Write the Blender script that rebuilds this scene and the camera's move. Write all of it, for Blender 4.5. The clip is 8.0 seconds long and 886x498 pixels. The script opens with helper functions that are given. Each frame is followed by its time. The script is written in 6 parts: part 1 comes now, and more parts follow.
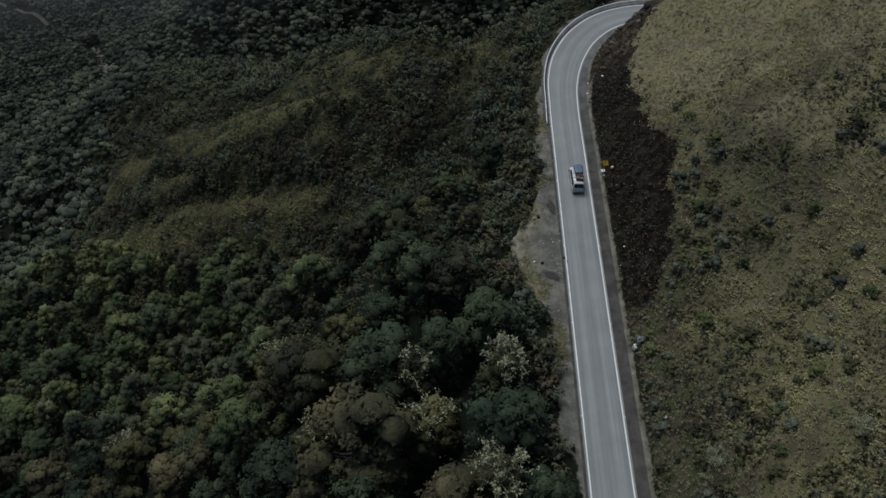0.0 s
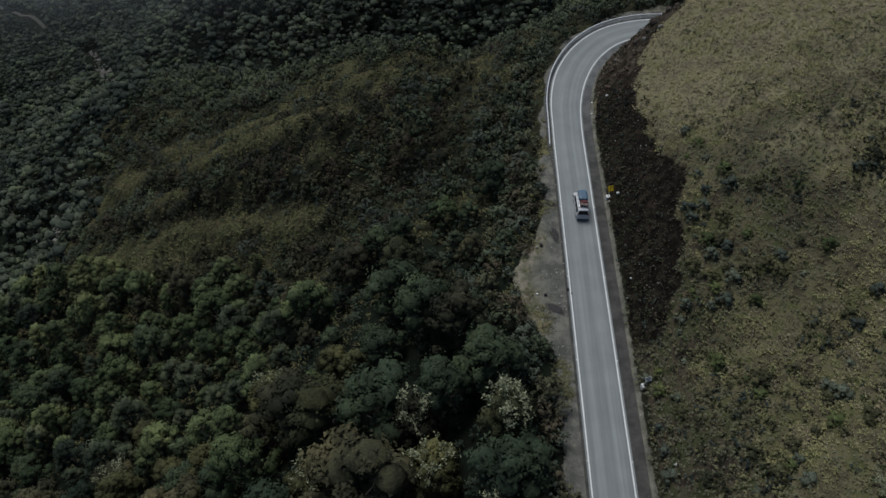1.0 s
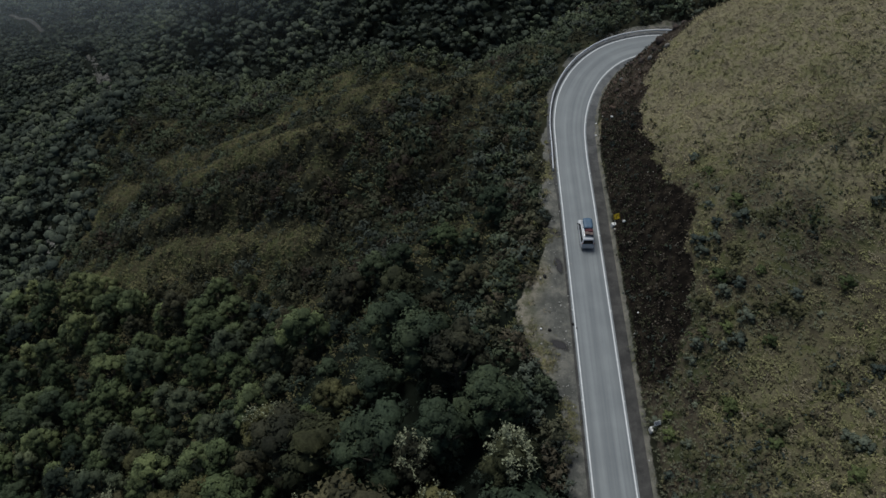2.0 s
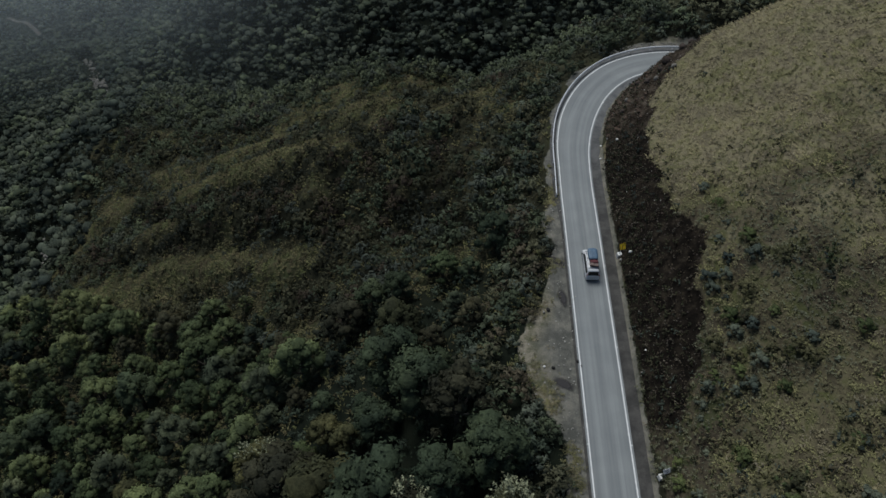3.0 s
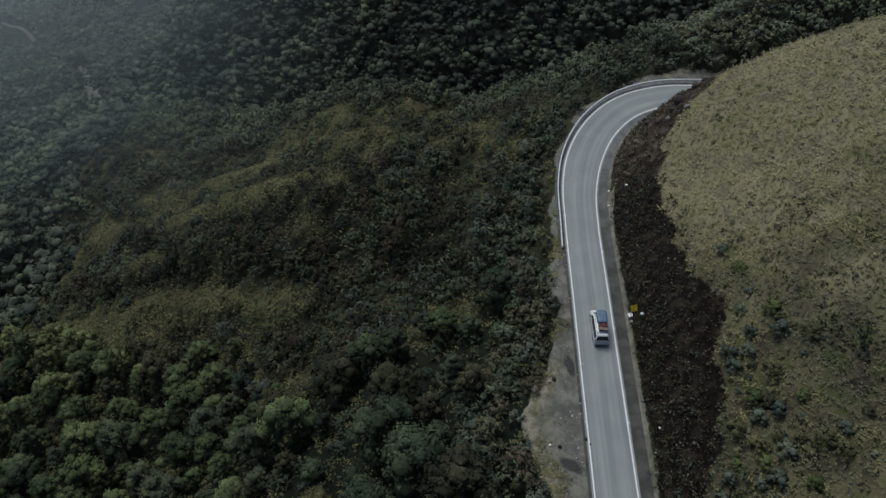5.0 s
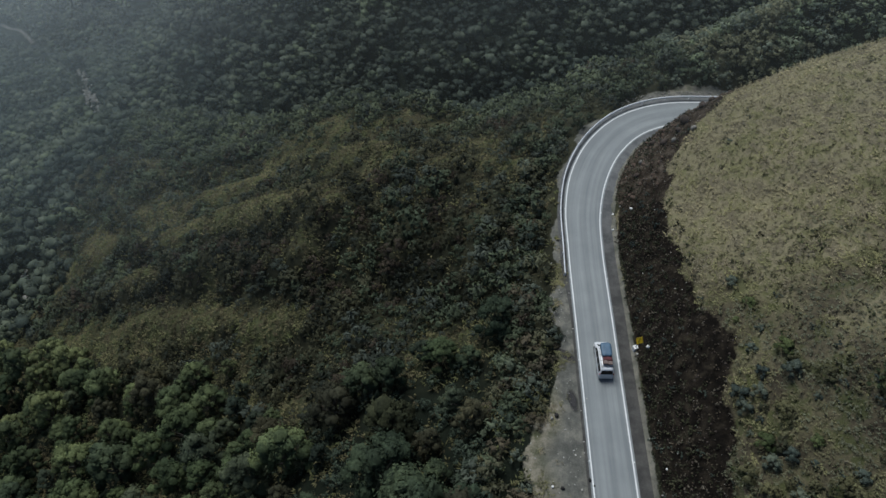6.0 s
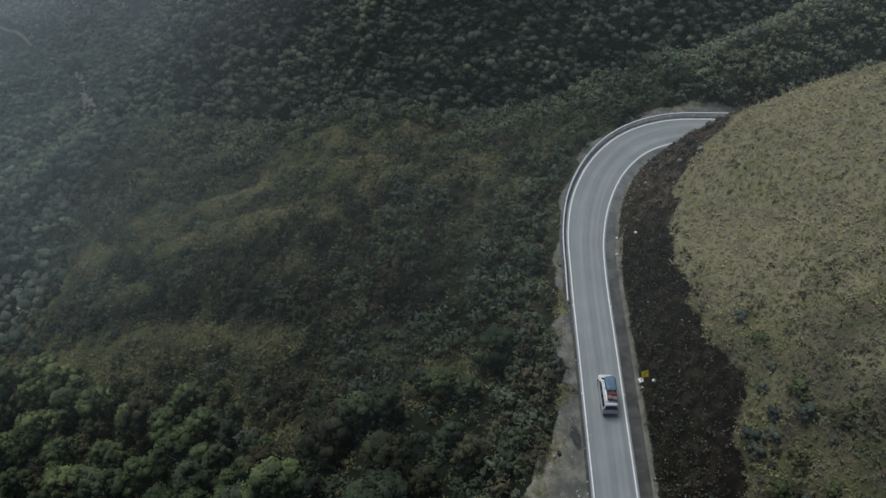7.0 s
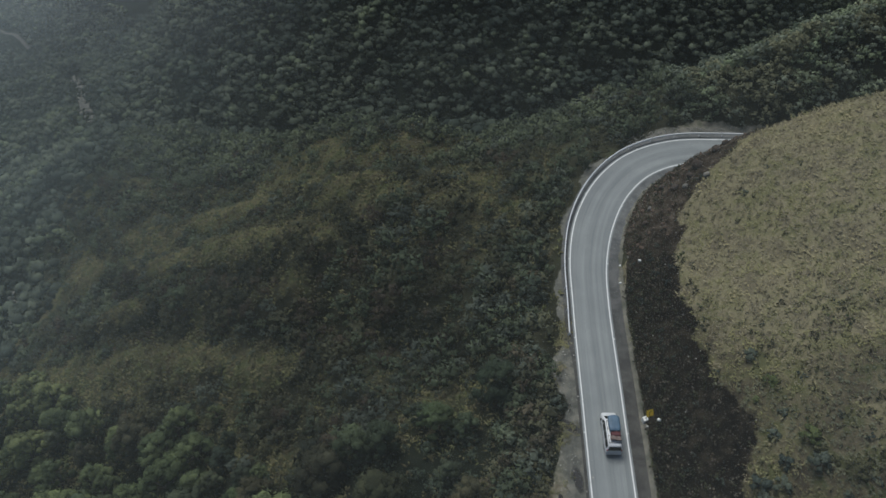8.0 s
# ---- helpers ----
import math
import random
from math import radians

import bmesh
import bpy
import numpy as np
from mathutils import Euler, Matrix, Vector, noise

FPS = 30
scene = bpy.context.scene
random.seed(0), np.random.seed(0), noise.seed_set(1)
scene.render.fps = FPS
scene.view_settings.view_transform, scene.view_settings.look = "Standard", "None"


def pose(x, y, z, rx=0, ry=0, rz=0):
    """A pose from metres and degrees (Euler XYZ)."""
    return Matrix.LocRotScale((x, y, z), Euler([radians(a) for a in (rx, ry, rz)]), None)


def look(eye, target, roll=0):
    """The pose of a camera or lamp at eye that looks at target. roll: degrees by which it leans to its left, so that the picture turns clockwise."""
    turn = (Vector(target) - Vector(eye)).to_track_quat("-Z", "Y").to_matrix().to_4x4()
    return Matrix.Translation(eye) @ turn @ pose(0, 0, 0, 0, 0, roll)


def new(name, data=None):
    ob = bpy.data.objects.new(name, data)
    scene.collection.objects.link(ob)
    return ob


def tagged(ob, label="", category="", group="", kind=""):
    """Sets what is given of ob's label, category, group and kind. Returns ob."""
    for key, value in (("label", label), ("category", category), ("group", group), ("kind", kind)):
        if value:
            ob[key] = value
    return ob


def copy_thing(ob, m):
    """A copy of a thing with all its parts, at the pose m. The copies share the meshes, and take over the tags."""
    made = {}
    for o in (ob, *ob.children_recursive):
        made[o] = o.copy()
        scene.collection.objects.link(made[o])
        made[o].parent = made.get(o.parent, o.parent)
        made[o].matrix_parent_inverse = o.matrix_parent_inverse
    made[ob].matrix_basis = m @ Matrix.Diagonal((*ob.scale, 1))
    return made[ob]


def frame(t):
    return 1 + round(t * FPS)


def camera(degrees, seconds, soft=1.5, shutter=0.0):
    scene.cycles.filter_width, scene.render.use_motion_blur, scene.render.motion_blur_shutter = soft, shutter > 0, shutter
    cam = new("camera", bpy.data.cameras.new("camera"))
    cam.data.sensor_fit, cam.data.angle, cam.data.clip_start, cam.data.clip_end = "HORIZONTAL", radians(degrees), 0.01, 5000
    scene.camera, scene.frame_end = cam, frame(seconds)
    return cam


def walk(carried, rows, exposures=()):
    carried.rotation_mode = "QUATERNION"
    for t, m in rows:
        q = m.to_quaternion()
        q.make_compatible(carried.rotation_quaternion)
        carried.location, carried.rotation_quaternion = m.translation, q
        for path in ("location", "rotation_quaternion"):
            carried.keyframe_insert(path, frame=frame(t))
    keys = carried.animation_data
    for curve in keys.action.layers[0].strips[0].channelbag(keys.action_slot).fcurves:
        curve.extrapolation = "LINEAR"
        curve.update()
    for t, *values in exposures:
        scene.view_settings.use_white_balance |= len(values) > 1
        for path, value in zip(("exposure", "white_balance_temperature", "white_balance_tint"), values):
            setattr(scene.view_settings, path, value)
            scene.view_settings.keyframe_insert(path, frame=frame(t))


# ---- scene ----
cam = camera(64.0, 8.0, soft=1.5)
PATH = [
    (0, (1.09, 0.847, 76.117), (1.052, 2.139, 74.591), 0.2),
    (0.5, (1.037, 3.657, 76.119), (0.999, 4.948, 74.592), 0.1),
    (1, (0.975, 6.474, 76.121), (0.937, 7.765, 74.593), 0.2),
    (1.5, (0.898, 9.287, 76.125), (0.86, 10.577, 74.597), 0.2),
    (3, (0.647, 17.65, 76.145), (0.61, 18.94, 74.616), 0.3),
    (3.5, (0.584, 20.359, 76.148), (0.547, 21.648, 74.619), 0.4),
    (4, (0.54, 22.979, 76.149), (0.503, 24.268, 74.62), 0.4),
    (4.5, (0.519, 25.507, 76.15), (0.483, 26.796, 74.62), 0.4),
    (6, (0.541, 32.828, 76.167), (0.504, 34.115, 74.637), 0.5),
    (6.5, (0.57, 35.241, 76.171), (0.533, 36.526, 74.639), 0.5),
    (7, (0.609, 37.651, 76.174), (0.571, 38.936, 74.641), 0.5),
    (7.5, (0.644, 40.077, 76.174), (0.607, 41.362, 74.642), 0.6),
    (8, (0.673, 42.516, 76.174), (0.636, 43.802, 74.643), 0.7),
]
walk(cam, [(t, look(eye, target, roll)) for t, eye, target, roll in PATH],
     exposures=[(0, -0.02, 6250, 8), (4.5, 0.05, 6200, 7), (6, 0.34, 6100, 6.5), (6.5, 0.06, 6100, 6.5), (7, 0.13, 6150, 6.5), (7.5, 0.33, 6250, 6.5), (8, 0.13, 6300, 6.5)])

# ---- world and light: an overcast mountain day ----
world = bpy.data.worlds.new("world")
scene.world = world
world.use_nodes = True
wn = world.node_tree
sky = wn.nodes.new("ShaderNodeTexSky")
sky.sky_type, sky.sun_disc = "NISHITA", False
sky.sun_elevation, sky.sun_rotation = radians(58), radians(330)
sky.air_density, sky.dust_density, sky.ozone_density = 1.0, 1.6, 1.0
wn.links.new(sky.outputs["Color"], wn.nodes["Background"].inputs["Color"])
wn.nodes["Background"].inputs["Strength"].default_value = 0.058
sun = new("sun", bpy.data.lights.new("sun", "SUN"))
sun.data.energy, sun.data.angle, sun.data.color = 2.6, radians(30), (1.0, 0.985, 0.96)
sun.matrix_world = look((0, 0, 0), (0.26, -0.45, -0.85))


# ---- node materials ----
def material(name):
    m = bpy.data.materials.new(name)
    m.use_nodes = True
    return m, m.node_tree.nodes, m.node_tree.links, m.node_tree.nodes["Principled BSDF"]


def ramp(nodes, links, source, stops):
    r = nodes.new("ShaderNodeValToRGB")
    while len(r.color_ramp.elements) < len(stops):
        r.color_ramp.elements.new(0.5)
    for e, (p, c) in zip(r.color_ramp.elements, stops):
        e.position, e.color = p, (*c, 1)
    links.new(source, r.inputs["Fac"])
    return r.outputs["Color"]


def noisy(nodes, links, scale, detail=4.0, rough=0.6, vector=None, kind="Object"):
    n = nodes.new("ShaderNodeTexNoise")
    n.inputs["Scale"].default_value, n.inputs["Detail"].default_value, n.inputs["Roughness"].default_value = scale, detail, rough
    if vector is None:
        vector = nodes.new("ShaderNodeTexCoord").outputs[kind]
    links.new(vector, n.inputs["Vector"])
    return n.outputs["Fac"]


def mixed(nodes, links, fac, a, b, how="MIX"):
    m = nodes.new("ShaderNodeMix")
    m.data_type, m.blend_type = "RGBA", how
    for key, v in (("Factor", fac), ("A", a), ("B", b)):
        sock = [i for i in m.inputs if i.name == key and (i.type == "RGBA") == (key != "Factor")][0]
        if isinstance(v, (int, float)):
            sock.default_value = v
        elif isinstance(v, tuple):
            sock.default_value = (*v, 1)
        else:
            links.new(v, sock)
    return [o for o in m.outputs if o.type == "RGBA"][0]


def bumped(nodes, links, bsdf, height, strength=0.5, distance=0.05):
    b = nodes.new("ShaderNodeBump")
    b.inputs["Strength"].default_value, b.inputs["Distance"].default_value = strength, distance
    links.new(height, b.inputs["Height"])
    links.new(b.outputs["Normal"], bsdf.inputs["Normal"])


def speckled(name, low, high, scale, rough=0.9, fine=None, bump=0.3, metallic=0.0, distance=0.02):
    """A surface between two colours, in broad patches and fine grain."""
    m, nodes, links, bsdf = material(name)
    c = ramp(nodes, links, noisy(nodes, links, scale), [(0.3, low), (0.7, high)])
    grain = noisy(nodes, links, fine or scale * 12, 3)
    c = mixed(nodes, links, 0.45, c, ramp(nodes, links, grain, [(0.3, (0.45,) * 3), (0.7, (1.0,) * 3)]), "MULTIPLY")
    links.new(c, bsdf.inputs["Base Color"])
    bsdf.inputs["Roughness"].default_value, bsdf.inputs["Metallic"].default_value = rough, metallic
    bsdf.inputs["Specular IOR Level"].default_value = 0.5 if rough < 0.7 else 0.08
    bumped(nodes, links, bsdf, grain, bump, distance)
    return m


def foliage(name, dark, light, patch=0.06, tuft=0.0, blotch=None, even=False):
    """Leaves: each leaf its own tone, each plant and each patch of wood too; even: low growth of one cover, with softer changes."""
    m, nodes, links, bsdf = material(name)
    geo, info = nodes.new("ShaderNodeNewGeometry"), nodes.new("ShaderNodeObjectInfo")
    c = ramp(nodes, links, geo.outputs["Random Per Island"], [(0.0, tuple(0.35 * a + 0.65 * b for a, b in zip(dark, light))), (0.75, light), (1.0, tuple(min(1, v * 1.15) for v in light))])
    broad = noisy(nodes, links, patch, 3, 0.6, geo.outputs["Position"])
    c = mixed(nodes, links, 1.0, c, ramp(nodes, links, broad, [(0.38, (0.85, 0.86, 0.88)), (0.62, (1.12, 1.1, 1.06))] if even else [(0.38, (0.62, 0.66, 0.68)), (0.62, (1.3, 1.24, 1.1))]), "MULTIPLY")
    if tuft:
        near = noisy(nodes, links, tuft, 2, 0.5, geo.outputs["Position"])
        c = mixed(nodes, links, 1.0, c, ramp(nodes, links, near, [(0.38, (0.84, 0.84, 0.84)), (0.62, (1.12, 1.11, 1.08))] if even else [(0.38, (0.68, 0.68, 0.68)), (0.62, (1.22, 1.2, 1.15))]), "MULTIPLY")
    if blotch:
        c = mixed(nodes, links, ramp(nodes, links, noisy(nodes, links, 0.28, 4, 0.65, geo.outputs["Position"]), [(0.42, (0.0,) * 3), (0.66, (0.8,) * 3)]), c, blotch)
    fine = noisy(nodes, links, 3.5, 4, 0.7, geo.outputs["Position"])
    c = mixed(nodes, links, 1.0, c, ramp(nodes, links, fine, [(0.38, (0.86,) * 3), (0.62, (1.08,) * 3)] if even else [(0.38, (0.68,) * 3), (0.62, (1.2,) * 3)]), "MULTIPLY")
    bumped(nodes, links, bsdf, fine, 0.5, 0.25)
    if not even:
        c = mixed(nodes, links, 1.0, c, ramp(nodes, links, info.outputs["Random"], [(0.0, (0.6, 0.64, 0.66)), (1.0, (1.3, 1.25, 1.1))]), "MULTIPLY")
    links.new(c, bsdf.inputs["Base Color"])
    bsdf.inputs["Roughness"].default_value = 0.7
    bsdf.inputs["Specular IOR Level"].default_value = 0.06
    return m


LEAVES = [
    foliage("leaves_deep_green", (0.019, 0.027, 0.018), (0.048, 0.066, 0.045), 0.06, 0.25),
    foliage("leaves_grey_green", (0.027, 0.034, 0.024), (0.068, 0.084, 0.060), 0.06, 0.25),
    foliage("leaves_olive", (0.028, 0.030, 0.017), (0.070, 0.073, 0.041), 0.06, 0.25),
    foliage("leaves_fresh_green", (0.026, 0.036, 0.020), (0.066, 0.090, 0.050), 0.06, 0.25),
    foliage("leaves_brownish", (0.026, 0.026, 0.018), (0.064, 0.063, 0.043), 0.06, 0.25),
    foliage("leaves_pale_olive", (0.042, 0.046, 0.027), (0.104, 0.111, 0.064), 0.06, 0.25),
    foliage("leaves_dark_olive", (0.019, 0.022, 0.014), (0.050, 0.056, 0.035), 0.06, 0.25),
    foliage("leaves_light_green", (0.036, 0.047, 0.026), (0.090, 0.116, 0.064), 0.06, 0.25),
    foliage("leaves_yellow_green", (0.054, 0.066, 0.034), (0.135, 0.160, 0.084), 0.06, 0.25),
]
SCRUB = [
    foliage("scrub_brown_olive", (0.021, 0.022, 0.014), (0.055, 0.057, 0.035), 0.05, 0.35, None, True),
    foliage("scrub_dark", (0.012, 0.014, 0.010), (0.030, 0.035, 0.026), 0.05, 0.35, None, True),
    foliage("scrub_grey_green", (0.026, 0.031, 0.025), (0.066, 0.078, 0.062), 0.05, 0.35, None, True),
    foliage("scrub_olive", (0.028, 0.028, 0.016), (0.073, 0.073, 0.041), 0.05, 0.35, None, True),
    foliage("scrub_reddish_brown", (0.020, 0.016, 0.012), (0.050, 0.041, 0.030), 0.05, 0.35, None, True),
    foliage("scrub_pale_olive", (0.030, 0.031, 0.019), (0.078, 0.080, 0.048), 0.05, 0.35, None, True),
    foliage("scrub_green", (0.024, 0.031, 0.019), (0.062, 0.078, 0.049), 0.05, 0.35, None, True),
    foliage("scrub_light_green", (0.036, 0.044, 0.026), (0.090, 0.108, 0.064), 0.05, 0.35, None, True),
]
BARK = speckled("bark", (0.05, 0.045, 0.04), (0.13, 0.12, 0.1), 2.0)
LICHEN = speckled("lichen_grey_twigs", (0.20, 0.215, 0.13), (0.36, 0.375, 0.24), 3.0)


def meadow(name, straw, olive, brown, blend=0.5, scale=0.42):
    """Grass: straw, olive and grey-brown patches running into one another."""
    m, nodes, links, bsdf = material(name)
    geo = nodes.new("ShaderNodeNewGeometry")
    c = ramp(nodes, links, noisy(nodes, links, scale, 5, 0.68, geo.outputs["Position"]), [(0.40, brown), (0.5, straw), (0.60, olive)])
    d = ramp(nodes, links, noisy(nodes, links, 0.16, 4, 0.6, geo.outputs["Position"]), [(0.4, (0.72, 0.71, 0.70)), (0.6, (1.16, 1.16, 1.1))])
    c = mixed(nodes, links, 1.0, c, d, "MULTIPLY")
    e = ramp(nodes, links, noisy(nodes, links, 1.3, 5, 0.65, geo.outputs["Position"]), [(0.38, (0.62,) * 3), (0.62, (1.26,) * 3)])
    c = mixed(nodes, links, 1.0, c, e, "MULTIPLY")
    c = mixed(nodes, links, blend, c, ramp(nodes, links, geo.outputs["Random Per Island"], [(0.0, (0.6,) * 3), (1.0, (1.25, 1.23, 1.15))]), "MULTIPLY")
    links.new(c, bsdf.inputs["Base Color"])
    bsdf.inputs["Roughness"].default_value, bsdf.inputs["Specular IOR Level"].default_value = 0.85, 0.04
    return m


GRASS = meadow("dry_grass", (0.235, 0.211, 0.138), (0.160, 0.150, 0.082), (0.134, 0.116, 0.076), 0.35)
GREENGRASS = meadow("green_grass", (0.204, 0.184, 0.110), (0.122, 0.128, 0.052), (0.090, 0.076, 0.054), 0.4, 0.3)
DARKGRASS = meadow("dark_verge_grass", (0.128, 0.108, 0.068), (0.072, 0.076, 0.036), (0.060, 0.048, 0.036), 0.4, 0.35)
OLIVEGRASS = meadow("olive_grass", (0.120, 0.112, 0.060), (0.082, 0.092, 0.042), (0.076, 0.066, 0.042), 0.4, 0.3)

# ---- the plan: the road and the lie of the land ----
ROAD_PLAN = [(18.8, -300), (18.8, -100), (18.8, 20), (18.75, 60), (18.7, 88), (18.8, 98), (19.25, 106), (21.0, 113.9), (24.45, 121.35),
             (29.5, 127.15), (36.2, 130.6), (44.6, 131.7), (54, 131.95), (64, 131.7), (78, 130.9), (110, 131), (170, 140), (300, 170)]


def smoothstep(a, b, v):
    q = np.clip((v - a) / (b - a), 0, 1)
    return q * q * (3 - 2 * q)


def spline(points, step):
    """Points about a step apart on a Catmull-Rom curve."""
    p = np.array(points, float)
    p = np.vstack([2 * p[0] - p[1], p, 2 * p[-1] - p[-2]])
    out = []
    for a, b, c, d in zip(p, p[1:], p[2:], p[3:]):
        n = max(2, int(np.linalg.norm(c - b) / step))
        ta, tb, tc = (max(np.linalg.norm(v) ** 0.5, 1e-6) for v in (b - a, c - b, d - c))
        mb = ((b - a) / ta - (c - a) / (ta + tb) + (c - b) / tb) * tb
        mc = ((c - b) / tb - (d - b) / (tb + tc) + (d - c) / tc) * tb
        q = np.linspace(0, 1, n, endpoint=False)[:, None]
        out.append((2 * q**3 - 3 * q**2 + 1) * b + (q**3 - 2 * q**2 + q) * mb + (3 * q**2 - 2 * q**3) * c + (q**3 - q**2) * mc)
    return np.vstack(out + [p[-2:-1]])


AXIS = spline(ROAD_PLAN, 1.0)
AXIS_S = np.r_[0, np.cumsum(np.linalg.norm(np.diff(AXIS, axis=0), axis=1))]
AXIS_S -= np.interp(0, AXIS[:200, 1], AXIS_S[:200]) if AXIS[199, 1] > 0 else np.interp(0, AXIS[:, 1], AXIS_S)


def road_height(s):
    """Level at first, then gently down round the bend."""
    return -0.04 * np.clip(s - 85, 0, 75) - 0.03 * np.clip(s - 160, 0, 200)


def half_width(s):
    """From the axis to the painted edge line; the bend is wider."""
    return 2.36 + 0.40 * smoothstep(97, 116, s)


def road_point(s, d, up=0.0):
    """The place at a station along the road and an offset to its right."""
    s, d = np.asarray(s, float), np.asarray(d, float)
    x, y = np.interp(s, AXIS_S, AXIS[:, 0]), np.interp(s, AXIS_S, AXIS[:, 1])
    tx = np.interp(s + 0.5, AXIS_S, AXIS[:, 0]) - np.interp(s - 0.5, AXIS_S, AXIS[:, 0])
    ty = np.interp(s + 0.5, AXIS_S, AXIS[:, 1]) - np.interp(s - 0.5, AXIS_S, AXIS[:, 1])
    n = np.hypot(tx, ty)
    return np.stack([x + d * ty / n, y - d * tx / n, road_height(s) + up + 0 * d], -1)


def road_query(x, y):
    """Station and signed offset (right positive) of the nearest point of the road's axis."""
    a, b = AXIS[:-1], AXIS[1:]
    s_out, d_out = np.empty(x.size), np.empty(x.size)
    seg = b - a
    l2 = (seg**2).sum(1)
    for i in range(0, x.size, 4000):
        px, py = x.ravel()[i : i + 4000, None] - a[:, 0], y.ravel()[i : i + 4000, None] - a[:, 1]
        q = np.clip((px * seg[:, 0] + py * seg[:, 1]) / l2, 0, 1)
        ex, ey = px - q * seg[:, 0], py - q * seg[:, 1]
        dist = np.hypot(ex, ey)
        k = dist.argmin(1)
        r = np.arange(len(k))
        side = np.sign(seg[k, 1] * ex[r, k] - seg[k, 0] * ey[r, k])
        d_out[i : i + 4000] = dist[r, k] * side
        s_out[i : i + 4000] = AXIS_S[k] + q[r, k] * np.sqrt(l2[k])
    return s_out.reshape(x.shape), d_out.reshape(x.shape)


GRID = np.random.RandomState(7).rand(256, 256)


def value_noise(x, y, size, seed=0):
    """Smooth noise from -1 to 1 with bumps about a size across."""
    u, v = x / size + 31.7 * seed, y / size + 17.3 * seed
    i, j = np.floor(u).astype(int), np.floor(v).astype(int)
    fu, fv = u - i, v - j
    fu, fv = fu * fu * (3 - 2 * fu), fv * fv * (3 - 2 * fv)
    g = lambda p, q: GRID[p % 256, q % 256]
    return 2 * ((g(i, j) * (1 - fu) + g(i + 1, j) * fu) * (1 - fv) + (g(i, j + 1) * (1 - fu) + g(i + 1, j + 1) * fu) * fv) - 1


def bench(s):
    """How far the level ground reaches left of the axis: a lay-by on the straight."""
    return 4.3 + 5.4 * np.exp(-(((s - 66) / 9.0) ** 2)) + 0.3 * np.exp(-(((s - 82) / 9.0) ** 2)) + 2.4 * np.exp(-(((s - 142) / 6.0) ** 2))


# the crest of the spur that runs down from the bend
SPINE = np.array([(-230, 262), (-120, 236), (-92, 224), (-72, 214), (-50, 198), (-30, 189), (-10, 180), (12, 171), (28, 158), (42, 146)], float)
# broad swells and dips of the spur's side and of the grassy hill: place and height
SPUR_SWELLS = [(-5, 55, 7.5), (-35, 65, -1.4), (-70, 85, -3.8), (-10, 100, 0.6), (-40, 105, -6.3), (-75, 115, 1.9), (-15, 130, 8.9), (-50, 135, 7.0), (-85, 150, 0.2),
               (-20, 160, -1.8), (-55, 170, -7.4), (-100, 185, 4.5), (-45, 200, -4.2), (-78, 212, -11.3), (-140, 200, 10.4), (-150, 160, -17.3), (10, 175, -21.7)]
HILL_SWELLS = [(30, 50, -2.0), (45, 50, -4.5), (30, 75, 3.4), (45, 75, -0.5), (30, 95, -1.0), (45, 95, 0.5), (32, 112, -3.9), (46, 114, 2.5), (60, 120, 1.4)]


def swells(bumps, radius, x, y):
    return sum(h * np.exp(-((x - a) ** 2 + (y - b) ** 2) / radius**2) for a, b, h in bumps)


# the wooded shoulder beyond the bend: places along its top and their heights
BROW = np.array([(42, 139, -5), (60, 158, -12), (85, 186, -21), (120, 214, -36), (220, 280, -75)], float)


def brow(x, y):
    """Height of the shoulder's sides."""
    best = np.full(np.shape(x), -400.0)
    for a, b in zip(BROW, BROW[1:]):
        e = b[:2] - a[:2]
        q = np.clip(((x - a[0]) * e[0] + (y - a[1]) * e[1]) / (e @ e), 0, 1)
        off = np.hypot(x - a[0] - q * e[0], y - a[1] - q * e[1])
        best = np.maximum(best, a[2] + (b[2] - a[2]) * q - 1.0 * np.sqrt(off**2 + 9) + 3.0)
    return best


# grassy backs on the spur and its bushy hollows: both ends and a half-width
BACKS = [((-99, 180), (-93, 187), 6), ((-60, 160), (-44, 164), 7), ((-108, 152), (-95, 157), 4), ((-92, 124), (-66, 113), 9), ((-60, 117), (-28, 108), 5), ((-66, 143), (-45, 134), 5),
         ((-74, 129), (-70, 131), 6), ((-45, 178), (-25, 168), 6), ((-116, 124), (-103, 121), 7), ((0, 90), (4, 89), 5), ((-16, 101), (-10, 98), 4), ((-8, 172), (4, 150), 6)]
HOLLOWS = [((-10, 112), (3, 104), 9), ((3, 104), (6, 97), 7), ((-38, 114), (-10, 103), 6), ((-88, 145), (-40, 126), 5), ((-90, 129), (-70, 126), 4), ((-97, 188), (-60, 194), 6)]
# ribs running down the spur's side and the gullies between them: a line, a height and a half-width
RIBS = [([(-90, 162), (-59, 162), (-40, 158), (-15, 142)], 3.4, 7), ([(-104, 153), (-79, 146), (-60, 141), (-40, 132), (-28, 125)], 4.2, 6.5),
        ([(-82, 128), (-70, 133), (-50, 126), (-32, 118)], 4.4, 6), ([(-66, 117), (-45, 113), (-25, 106)], 3.0, 5), ([(-106, 193), (-90, 194), (-70, 186), (-45, 178), (-10, 172)], 2.4, 8)]
GULLIES = [([(-56, 122), (-39, 114), (-24, 110), (2, 95)], 3.2, 5), ([(-88, 145), (-71, 138), (-52, 132), (-36, 124)], 3.4, 4.5), ([(-110, 178), (-97, 188), (-80, 201)], 2.2, 6), ([(-92, 128), (-77, 128), (-62, 120)], 2.0, 4)]


